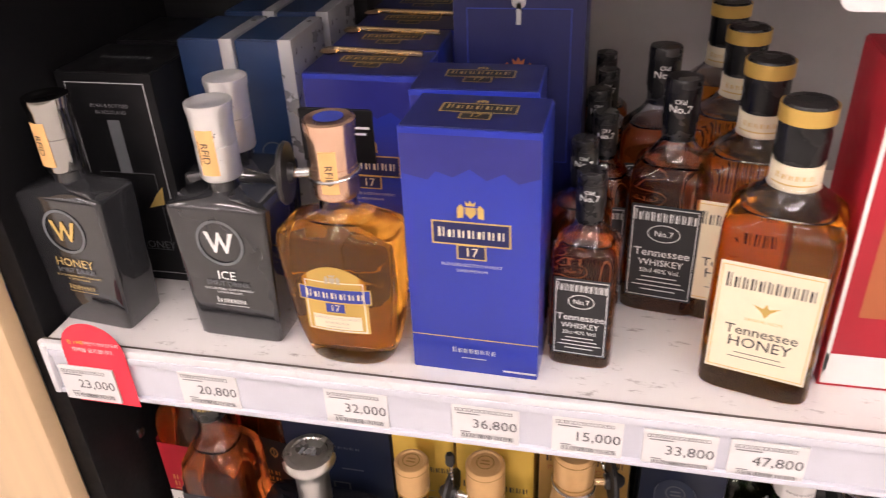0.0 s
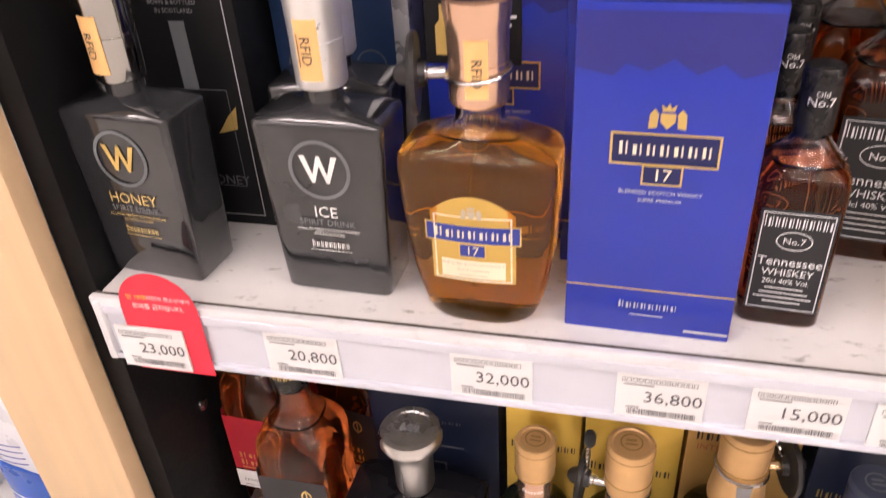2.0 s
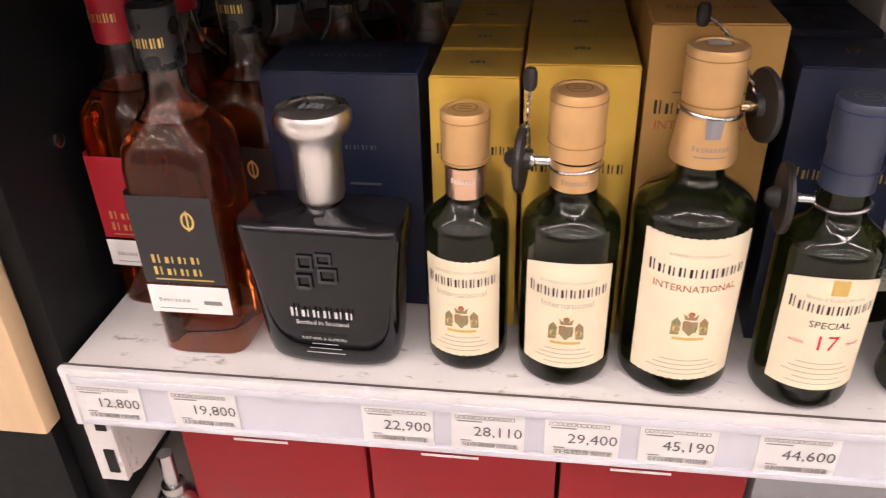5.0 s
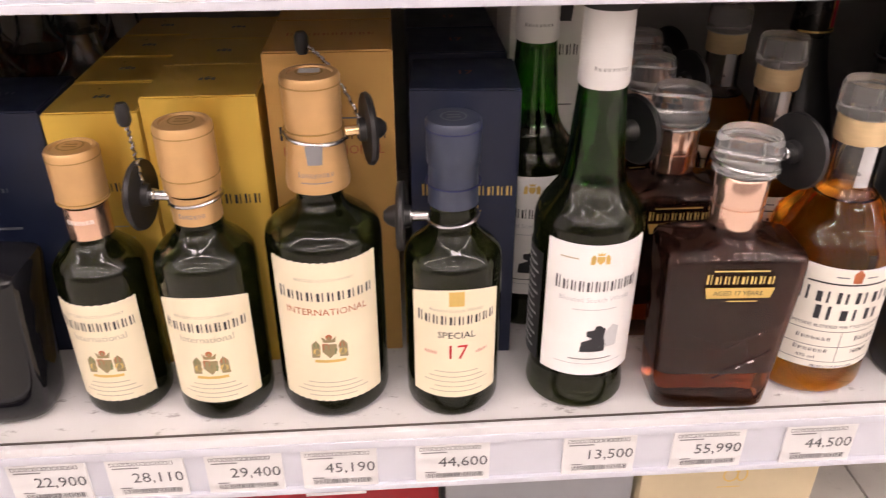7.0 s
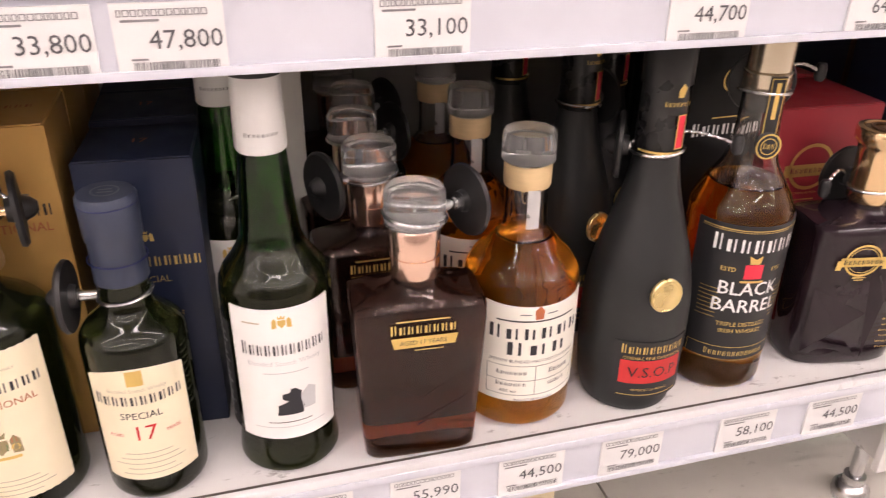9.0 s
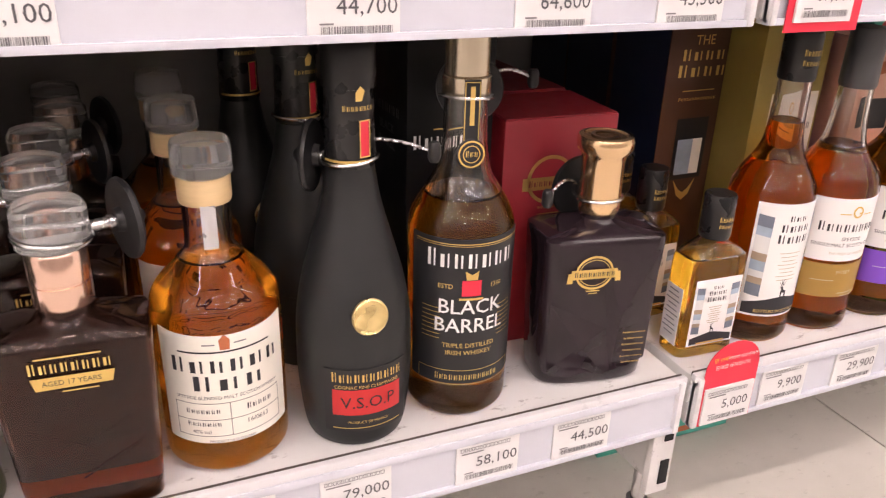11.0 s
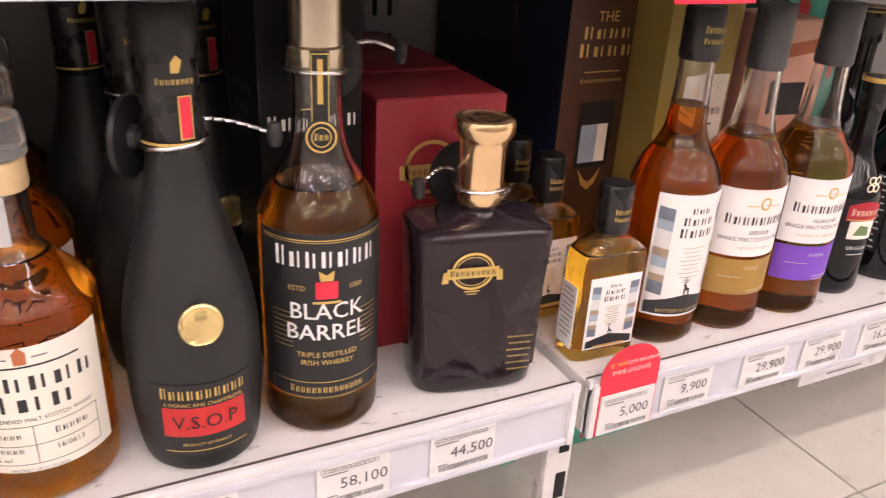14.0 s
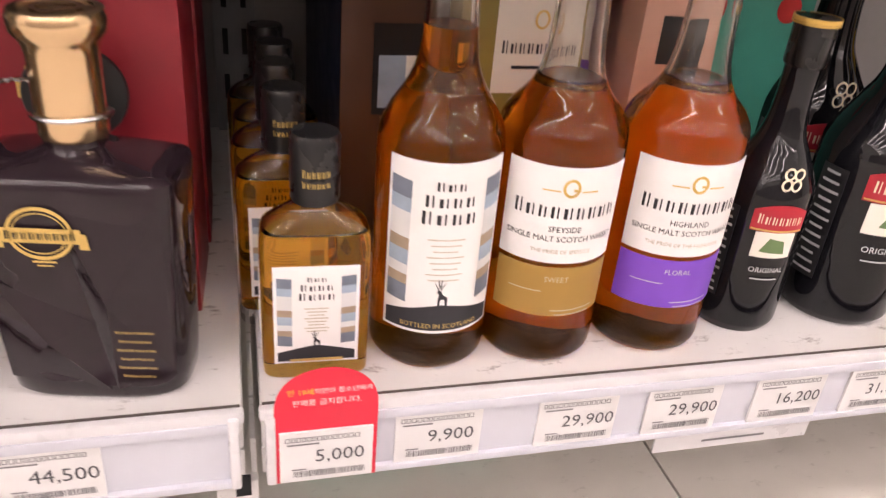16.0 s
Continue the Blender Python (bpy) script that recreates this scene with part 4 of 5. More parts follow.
rows_behind(c, [(-.095, .642, ZL, 0), (-.095, .713, ZL, 0)])
c = carton("whisky_box", "tall copper gold whisky carton", -.052, .034, .545, .625, ZL, .238, "copper_box", [("ink", [("word", 0, .182, .072, .011, 10)]), ("rust_ink", [("text", 0, .170, "INTERNATIONAL", .009)]), ("dim_ink", [("bar", 0, .193, .05, .0012), ("bar", 0, .10, .03, .03)])], [("rust_ink", [("word", 0, 0, .06, .009, 10)])])
rows_behind(c, [(-.009, .668, ZL, 0), (-.009, .75, ZL, 0)])
c = carton("whisky_box", "dark navy whisky carton with gold print", .046, .122, .538, .608, ZL, .213, "navy_box", [("gold_ink", [("word", .002, .140, .064, .010, 10), ("text", 0, .126, "SPECIAL", .007), ("text", 0, .098, "AGED 17 YEARS", .005)] + crest(0, .158, .008) + [("bar", 0, .06, .03, .001)])], [("rust_ink", [("text", 0, 0, "17", .012)])], rz=-4)
rows_behind(c, [(.084, .66, ZL, 0), (.084, .735, ZL, 0)])


def terrier_bottle(x, y, rz):
    r = .0372
    t = bottle("whisky_bottle", "tall green glass whisky bottle with white label and cap", (x, y, ZL), rz,
               [(0, r * .85), (.004, r * .96), (.007, r * .97), (.024, r * .92), (.036, r * .93), (.128, r), (.146, r * .95), (.158, r * .74), (.166, .0225), (.176, .0195), (.205, .0168), (.238, .0142)],
               "dark_green_glass", [(.228, .0150), (.230, .0160), (.274, .0152), (.2742, .0158), (.279, .0158), (.281, .0148)], "white_cap", fill=.168, clear="green_glass", steps=4, seg=40, cap_label="white paper capsule")
    label_on(t, curved(.0160), "black_cap", .098, .274, .2795, name="cap_ring", off=.0006)
    print_on(t, curved(.0163), "grey_ink", [("word", 0, .241, .020, .003, 8)])
    lab = label_on(t, curved(r), "white_paper", .072, .034, .136, name="label", text="white printed label", prints=[
        ("ink", [("word", 0, .106, .056, .011, 11), ("poly", .003, .063, [(-.011, -.009), (.006, -.009), (.007, -.003), (.005, .002), (.006, .009), (.002, .012), (-.001, .012), (-.002, .009), (-.007, .008), (-.007, .004), (-.003, .002), (-.010, -.001)]), ("bar", 0, .048, .03, .0006)]),
        ("silver_ink", [("poly", .012, .065, [(-.006, -.008), (.006, -.008), (.007, .007), (.002, .010), (-.003, .005)]), ("text", 0, .0955, "Blended Scotch Whisky", .0052), ("bar", 0, .088, .03, .0007), ("bar", 0, .044, .05, .0006)]),
        ("gold_ink", crest(0, .126, .009)), ("faint_ink", [("bar", -.02, .126, .012, .001)])])
    label_on(t, curved(r, -1.5), "black_paper", .030, .035, .120, name="back_label", prints=[("silver_ink", bars(0, .115, .024, 14, .0055, .0016))])
    return t


b = terrier_bottle(.163, .497, 0)
rows_behind(b, [(.140, .602, ZL, -6)])
carton("whisky_box", "white whisky carton with small black print", .128, .205, .655, .735, ZL, .255, "white_box", [("ink", [("word", -.008, .205, .05, .012, 9), ("poly", .0, .235, [(-.012, -.008), (.01, -.008), (.012, .008), (-.008, .006)]), ("bar", 0, .16, .03, .001)]), ("yellow_ink", [("bar", -.01, .13, .02, .012)])])
tag_at(.142, .602, ZL + TALL * .145, 170, .0165, .024, .030)


def imperial_flask(x, y, rz):
    # fill is no liquid level here: amber base paints the glow of light
    t = bottle("whisky_bottle", "square dark brown whisky flask with rose gold neck", (x, y, ZL), rz,
               [(0, .038, .021, 6), (.004, .041, .0235, 7), (.05, .0435, .0255, 8), (.112, .0465, .0275, 9), (.122, .0455, .0265, 7), (.128, .026, .019, 3), (.132, .0165, .0165, 2), (.140, .0160, .0160, 2)],
               "red_amber", [(.136, .0165), (.138, .0172), (.150, .0172), (.1502, .0165), (.1515, .0165), (.152, .0172), (.168, .0172), (.170, .016)], "rose_gold", fill=.032, clear="cola_glass", steps=2, seg=48, cap_label="rose gold neck sleeve")
    part("stopper", loft([(.1703, .0165), (.172, .0205), (.177, .0208), (.1775, .0192), (.181, .0192), (.1815, .0208), (.192, .0205), (.1955, .0185)], 32), "clear_plastic", t, "clear plastic stopper cover")
    s = flat(-.0280)
    print_on(t, s, "gold_ink", [("word", 0, .109, .044, .0080, 8), ("poly", .002, .0995, [(-.022, -.004), (.020, -.0035), (.022, .004), (-.024, .004)]), ("bar", 0, .1155, .036, .0010), ("bar", .004, .0935, .020, .0008)])
    print_on(t, s, "ink", [("text", 0, .0995, "AGED 17 YEARS", .0046)], .0013)
    bm = bmesh.new()
    for pts in (((-.030, .068), (.0, .052), (.036, .074)), ((-.004, .030), (.030, .048), (.036, .052))):
        for p, q in zip(pts, pts[1:]):
            d = Vector((q[0] - p[0], 0, q[1] - p[1]))
            nrm = Vector((-d.z, 0, d.x)).normalized() * .0007
            a, bb = Vector((p[0], -.0262, p[1])), Vector((q[0], -.0262, q[1]))
            vs = [bm.verts.new(v) for v in (a - nrm, bb - nrm, bb + nrm, a + nrm)]
            tp = [bm.verts.new(v) for v in (a + Vector((0, -.0011, 0)), bb + Vector((0, -.0011, 0)))]
            bm.faces.new((vs[0], vs[1], tp[1], tp[0]))
            bm.faces.new((vs[3], vs[2], tp[1], tp[0]))
    tagged(part("facet_ridge", bm, "cola_glass", t), kind="stuff")
    return t


b = imperial_flask(.256, .480, -3)
b.scale.z = 1.055
rows_behind(b, [(.243, .570, ZL, 0), (.243, .645, ZL, 2), (.256, .72, ZL, 0), (.25, .795, ZL, 0)])
tag_at(.256, .480, ZL + TALL * .181, 20, .021, .025, .040)
tag_at(.243, .570, ZL + TALL * .176, 205, .021, .025, .038)
tag_at(.243, .645, ZL + TALL * .176, 20, .021, .025, .038)
tag_at(.256, .720, ZL + TALL * .176, 25, .021, .025, .034)


def copper_bottle(x, y, rz):
    r = .0435
    t = bottle("whisky_bottle", "round amber whisky bottle with ivory label and wooden stopper", (x, y, ZL), rz,
               [(0, r * .86), (.004, r * .96), (.010, r), (.108, r), (.126, r * .90), (.140, r * .62), (.150, .0185), (.156, .0160), (.185, .0155)],
               "amber", [(.183, .0165), (.185, .0172), (.199, .0172), (.2, .0165)], "pale_wood_cap", fill=.146, steps=4, seg=44, cap_label="pale wooden collar")
    part("stopper", loft([(.2003, .0172), (.202, .0192), (.219, .0190), (.222, .0178)], 32), "clear_plastic", t, "smoked clear stopper")
    label_on(t, curved(.0160), "silver_box", .009, .155, .186, name="seal", off=.0008)
    label_on(t, curved(r), "ivory_paper", .094, .027, .110, arch=-.002, name="label", text="ivory printed label", prints=[
        ("ink", [("word", 0, .086, .072, .0125, 6), ("word", 0, .0725, .044, .0125, 3), ("bar", 0, .0965, .062, .0012), ("text", 0, .0625, "SPEYSIDE BLENDED MALT SCOTCH WHISKY", .0036), ("frame", 0, .0455, .074, .026, .0004), ("bar", 0, .0455, .074, .0004), ("bar", 0, .0455, .0004, .025),
                 ("word", -.018, .052, .022, .004, 7), ("word", -.018, .042, .022, .004, 7), ("word", .02, .052, .018, .005, 5), ("text", .018, .041, "16/0613", .005), ("text", -.02, .036, "40% vol", .004), ("text", 0, .0285, "PRODUCT OF SCOTLAND", .0026)]),
        ("rust_ink", [("poly", 0, .103, [(-.003, -.005), (.003, -.005), (.0035, .002), (0, .006), (-.0035, .002)])]), ("grey_ink", [("bar", -.010, .102, .008, .001), ("bar", .010, .102, .008, .001)])])
    return t


b = copper_bottle(.345, .507, -2)
rows_behind(b, [(.337, .618, ZL, 4), (.335, .72, ZL, 0)])


def cognac(x, y, rz):
    t = bottle("cognac_bottle", "matt black cognac bottle with gold medallion and red label", (x, y, ZL), rz,
               [(0, .033), (.004, .0365), (.02, .0395), (.05, .0420), (.085, .0415), (.115, .0370), (.145, .0285), (.17, .0210), (.19, .0172), (.20, .0160)],
               "matt_black_glass", [(.196, .0166), (.198, .0172), (.245, .0160), (.2455, .0178), (.271, .0178), (.273, .0165)], "black_cap", steps=4, seg=44, cap_label="glossy black capsule")
    fs2 = curved(.0420)
    bm = loft([(0, .0128), (.0022, .0128), (.0032, .0118), (.0024, .0108), (.0020, .0085), (.0034, .005), (.0036, .001)], 30)
    bm.transform(pose(0, 0, 0, 0, 0, 16) @ Matrix.Translation((0, -.0392, .1045)) @ pose(0, 0, 0, 86, 0, 0))
    part("medallion", bm, "medal_gold", t, "raised gold medallion")
    label_on(t, curved(.0415, .22), "black_paper", .062, .018, .067, name="label", off=.0012, text="black and red label", prints=[("gold_ink", [("word", 0, .0605, .050, .0085, 10), ("text", 0, .0535, "COGNAC FINE CHAMPAGNE", .0036), ("bar", 0, .021, .05, .0006), ("text", 0, .0255, "PRODUCT OF FRANCE", .0028)]), ("red_ink", [("bar", .0, .0415, .050, .020)])])
    print_on(t, curved(.0415, .22), "black_paper", [("text", 0, .0415, "V.S.O.P", .0125)], .0026)
    s = curved(.0175, .35)
    print_on(t, s, "gold_ink", [("word", 0, .2345, .020, .004, 8), ("poly", 0, .243, [(-.002, -.004), (.002, -.004), (.004, .002), (.001, .005), (-.002, .001)]), ("frame", .004, .2155, .0078, .0235, .0008), ("bar", 0, .2015, .05, .0016)])
    print_on(t, s, "sign_red", [("bar", .004, .2155, .0062, .022)], .0006)
    return t


b = cognac(.439, .496, -16)
b.scale.z = 1.055
rows_behind(b, [(.43, .612, ZL, 0), (.40, .70, ZL, 0), (.48, .66, ZL, 0)])
tag_at(.439, .496, ZL + TALL * .2045, 150, .0185, .024, .024, "steel", (-.055, -.012, .004))
tag_at(.43, .612, ZL + TALL * .2045, 30, .0185, .024, .026)

r = .0400
t = bottle("whiskey_bottle", "amber whiskey bottle with large black label", (.526, .504, ZL), -11,
           [(0, r * .86), (.004, r * .96), (.010, r), (.140, r), (.157, r * .93), (.173, r * .70), (.186, .0205), (.205, .0165), (.240, .0150)],
           "amber", [(.238, .0160), (.240, .0172), (.252, .0172), (.253, .0150), (.2535, .0158), (.281, .0158), (.283, .014)], "pewter", fill=.171, steps=4, seg=44, cap_label="gold and silver cap")
label_on(t, curved(r), "black_paper", .098, .032, .148, name="label", text="black printed label", prints=[
    ("white_ink", [("word", 0, .132, .066, .015, 7), ("text", 0, .0955, "BLACK", .0160), ("text", .0003, .0957, "BLACK", .0160), ("text", 0, .0805, "BARREL", .0160), ("text", .0003, .0807, "BARREL", .0160)]),
    ("gold_ink", [("bar", 0, .1445, .088, .0007), ("bar", 0, .143, .088, .0004), ("text", -.019, .112, "ESTD", .005), ("text", .019, .112, "1780", .005), ("poly", 0, .1205, [(-.004, -.003), (.004, -.003), (.005, .004), (0, .001), (-.005, .004)]), ("bar", 0, .1025, .018, .0018), ("text", 0, .0645, "TRIPLE DISTILLED", .0052), ("text", 0, .0585, "IRISH WHISKEY", .0052), ("word", 0, .0375, .05, .006, 14), ("frame", 0, .0375, .080, .0125, .0005)] + [("bar", .030, .094 - .0035 * i, .015, .0004) for i in range(8)] + [("bar", -.030, .094 - .0035 * i, .015, .0004) for i in range(8)]),
    ("sign_red", [("poly", 0, .111, [(-.007, -.006), (.007, -.006), (.007, .006), (-.007, .006)])])])
label_on(t, curved(.0180, .0), "black_paper", .011, .200, .252, name="neck_strip", off=.0012, prints=[("gold_ink", [("frame", 0, .226, .010, .050, .0006), ("bar", 0, .235, .003, .026)])])
bm = loft([(0, .0098), (.0015, .0100), (.0022, .009)], 26)
bm.transform(Matrix.Translation((0, -.0190, .203)) @ pose(0, 0, 0, 82, 0, 0))
sealp = part("neck_seal", bm, "black_paper", t, "round black and gold neck seal")
print_on(sealp, lambda u, v, off: (u, -.0215 - off, .203 + v), "gold_ink", [("oval", 0, 0, .0095, .0095, .0012), ("oval", 0, 0, .0062, .0062, .0007), ("word", 0, 0, .008, .005, 3)])
tag_at(.526, .504, ZL + TALL * .238, 60, .0185, .024, .020, "steel", (.050, -.045, .004))
c = carton("whiskey_box", "black whiskey carton with white and gold print", .500, .575, .560, .640, ZL, .275, "black_box", [("white_ink", [("word", .0, .190, .064, .012, 7)]), ("gold_ink", [("oval", 0, .230, .010, .010, .0014), ("oval", 0, .230, .006, .006, .001), ("bar", 0, .20, .03, .001), ("frame", 0, .015, .07, .012, .0008)])], rz=3, sides=[("dim_ink", [("word", 0, .21, .05, .010, 7), ("text", 0, .195, "BLACK", .010), ("text", 0, .182, "BARREL", .010)])])
rows_behind(c, [(.535, .69, ZL, 2)])


def stopper_flask(x, y, rz):
    t = bottle("whisky_bottle", "plum black faceted whisky flask with gold flared cap", (x, y, ZL), rz,
               [(0, .046, .024, 3.4), (.004, .050, .028, 3.6), (.03, .0515, .029, 4), (.08, .0525, .030, 5), (.118, .0535, .031, 7), (.124, .0515, .029, 6), (.129, .028, .02, 3), (.133, .0155, .0155, 2), (.140, .0150, .0150, 2)],
               "plum_glass", [(.136, .0162), (.138, .0172), (.146, .0172), (.1463, .0166), (.148, .0166), (.1484, .0172), (.174, .0172), (.180, .0190), (.184, .0225), (.190, .0228), (.193, .0215), (.1935, .0175), (.1925, .0165)], "gold_metal", steps=2, seg=48, cap_label="gold flared cap")
    bm = bmesh.new()
    vs = [bm.verts.new(v) for v in ((-.006, -.0303, .116), (.047, -.0295, .112), (.046, -.0270, .020), (.014, -.0285, .008), (.016, -.0345, .062))]
    for i in range(4):
        bm.faces.new((vs[i], vs[(i + 1) % 4], vs[4]))
    part("facet", bm, "plum_glass", t, smooth=False)
    bm = bmesh.new()
    vs = [bm.verts.new(v) for v in ((-.046, -.0290, .074), (.006, -.0300, .050), (.010, -.0285, .008), (-.044, -.0262, .014), (-.018, -.0330, .038))]
    for i in range(4):
        bm.faces.new((vs[i], vs[(i + 1) % 4], vs[4]))
    part("facet", bm, "plum_glass", t, smooth=False)
    s = flat(-.0315, -.012)
    print_on(t, s, "gold_ink", [("oval", 0, .099, .0165, .0135, .0018), ("oval", 0, .099, .0135, .0105, .0006), ("bar", 0, .098, .040, .0075), ("poly", -.0195, .0955, [(-.004, -.004), (.001, -.004), (.001, .004), (-.003, .004)]), ("poly", .0195, .0955, [(-.001, -.004), (.004, -.004), (.003, .004), (-.001, .004)]), ("bar", 0, .0845, .012, .0010), ("bar", 0, .0825, .008, .0008)])
    print_on(t, s, "black_paper", [("word", 0, .098, .034, .0048, 9)], .0014)
    print_on(t, flat(-.0345, .029), "gold_ink", [("word", 0, .048 - .0052 * i, .020 - .003 * (i % 2), .0019, 11) for i in range(6)])
    print_on(t, lid_top(.1926, 0), "brown_box", [("oval", 0, 0, .012, .012, .003), ("word", 0, 0, .014, .005, 4)], .0009)
    return t


stopper_flask(.643, .499, -10).scale = (.96, 1, 1.078)
tag_at(.643, .499, ZL + TALL * .153, 95, .0180, .025, .026, "steel", (-.0, .05, .006))
c = carton("whisky_box", "maroon whisky carton with gold emblem", .588, .694, .556, .640, ZL, .203, "maroon_box", [("gold_ink", [("oval", -.008, .150, .022, .021, .003), ("bar", -.008, .147, .052, .011), ("text", -.008, .126, "TRIPLE SMOOTH", .003), ("bar", -.008, .12, .02, .001)])], rz=-2)
print_on(c, flat(-.042), "maroon_box", [("word", -.008, .147, .040, .006, 9)], .0012)
rows_behind(c, [(.644, .69, ZL, 0), (.642, .78, ZL, 0)])


def stag_art(w, v0, v1, small):
    """Hills and sky in bands down both sides of a white panel, a stag on dark ground below."""
    vm = (v0 + v1) / 2
    hh = v1 - v0
    bands = (("dusk_ink", .36, .10), ("sky_ink", .27, .08), ("pale_ink", .155, .15), ("hill_ink", .045, .07), ("sky_ink", -.035, .09), ("pale_ink", -.11, .06), ("hill_ink", -.17, .06), ("dusk_ink", -.255, .11))
    art = []
    for ink in ("dusk_ink", "sky_ink", "pale_ink", "hill_ink"):
        art.append((ink, [("poly", side * w * .39, vm + hh * c, [(-w * .09, -hh * d / 2), (w * .09, -hh * d / 2 + side * hh * .015), (w * .09, hh * d / 2 + side * hh * .015), (-w * .09, hh * d / 2)]) for m, c, d in bands if m == ink for side in (-1, 1)]))
    ink = [("poly", 0, v0 + hh * .09, [(-w * .48, -hh * .08), (w * .48, -hh * .08), (w * .48, hh * .02), (w * .1, hh * .08), (0, hh * .09), (-w * .1, hh * .08), (-w * .48, hh * .02)]),
           ("word", 0, v1 - hh * .12, w * .22, hh * .055, 3), ("word", 0, v1 - hh * .205, w * .38, hh * .075, 4), ("word", 0, v1 - hh * .30, w * .42, hh * .085, 4),
           ("poly", 0, v0 + hh * .215, [(-w * .035, -hh * .05), (-w * .02, -hh * .05), (-w * .012, 0), (w * .02, -hh * .002), (w * .03, -hh * .05), (w * .045, -hh * .05), (w * .045, hh * .015), (w * .01, hh * .025), (-w * .012, hh * .055), (-w * .04, hh * .06), (-w * .045, hh * .045), (-w * .028, hh * .035), (-w * .035, 0)])]
    for x, lean in ((-.03, -.05), (-.022, .05)):
        ink.append(("poly", w * x, v0 + hh * .27, [(0, 0), (w * .008, 0), (w * (lean + .008), hh * .06), (w * lean * .55, hh * .035)]))
        ink.append(("poly", w * x, v0 + hh * .285, [(0, 0), (w * .008, 0), (w * (lean * .2 + .008), hh * .055), (w * lean * .2, hh * .055)]))
    return art + [("ink", ink), ("faint_ink", [("bar", 0, v1 - hh * (.42 + .035 * i), w * (.30 - .05 * (i % 3)), .0006) for i in range(8)])]


def stag_small(x, y, rz):
    t = bottle("whisky_bottle", "small clear flask of golden whisky with black cap", (x, y, ZL), rz,
               [(0, .028, .014, 5), (.003, .031, .0165, 5), (.085, .031, .0170, 5), (.096, .027, .0160, 3.6), (.103, .017, .0135, 2.4), (.108, .0115, .0115, 2), (.114, .0112, .0112, 2)],
               "pale_amber", [(.108, .0125), (.110, .0135), (.144, .0135), (.146, .0125)], "black_cap", fill=.093, steps=3, seg=40, cap_label="black cap")
    lab = label_on(t, flat(-.0172), "white_paper", .048, .013, .076, name="label", text="white label with a stag and hills", prints=stag_art(.046, .014, .075, True))
    print_on(lab, flat(-.0172), "gold_ink", [("bar", 0, .0155, .03, .0018)], .0016)
    label_on(t, side_face(-.0311), "white_paper", .022, .012, .066, name="back_label", prints=[("grey_ink", bars(0, .062, .018, 10, .0045, .0010))])
    print_on(t, curved(.0136), "gold_ink", [("word", 0, .127, .014, .005, 6), ("word", 0, .121, .014, .004, 6)])
    return t


b = stag_small(.760, .491, -2)
rows_behind(b, [(.748, .566, ZL, 2), (.746, .618, ZL, 0), (.748, .668, ZL, 3), (.744, .718, ZL, 0)])

r = .0370
t = bottle("whisky_bottle", "tall amber whisky bottle with stag label and black cap", (.833, .507, ZL), -3,
           [(0, r * .86), (.004, r * .96), (.010, r), (.132, r), (.150, r * .88), (.168, r * .58), (.182, .0165), (.205, .0145), (.236, .0138)],
           "amber", [(.232, .0148), (.234, .0156), (.268, .0156), (.271, .0145)], "black_cap", fill=.198, steps=4, seg=44, cap_label="black cap with gold script")
lab = label_on(t, curved(r), "white_paper", .073, .029, .135, name="label", text="white label with a stag and hills", prints=stag_art(.071, .030, .134, False))
print_on(lab, curved(r), "gold_ink", [("text", 0, .0345, "BOTTLED IN SCOTLAND", .0042)], .0016)
print_on(t, curved(.0157), "gold_ink", [("word", 0, .255, .018, .006, 7), ("word", 0, .247, .018, .005, 7)])
c = carton("whisky_box", "tall brown whisky carton with window and gold print", .788, .872, .622, .705, ZL, .272, "brown_box", [
    ("gold_ink", [("text", 0, .245, "THE", .013), ("word", 0, .231, .05, .012, 4), ("word", 0, .216, .056, .013, 4), ("bar", 0, .198, .04, .001), ("word", 0, .190, .046, .004, 14), ("poly", .0, .096, [(-.014, .012), (-.008, -.004), (0, -.01), (.008, -.004), (.014, .012), (.006, .002), (0, -.002), (-.006, .002)])]),
    ("black_paper", [("bar", 0, .140, .040, .062)])], rz=2)
print_on(c, flat(-.0415), "sky_ink", [("bar", -.006, .132, .020, .036)], .0011)
print_on(c, flat(-.0415), "ivory_paper", [("bar", .009, .132, .012, .036)], .0012)
print_on(c, side_face(-.042), "navy_box", [("bar", 0, .136, .082, .270)], .0006)
rows_behind(c, [(.830, .755, ZL, 1), (.832, .845, ZL, 0)])


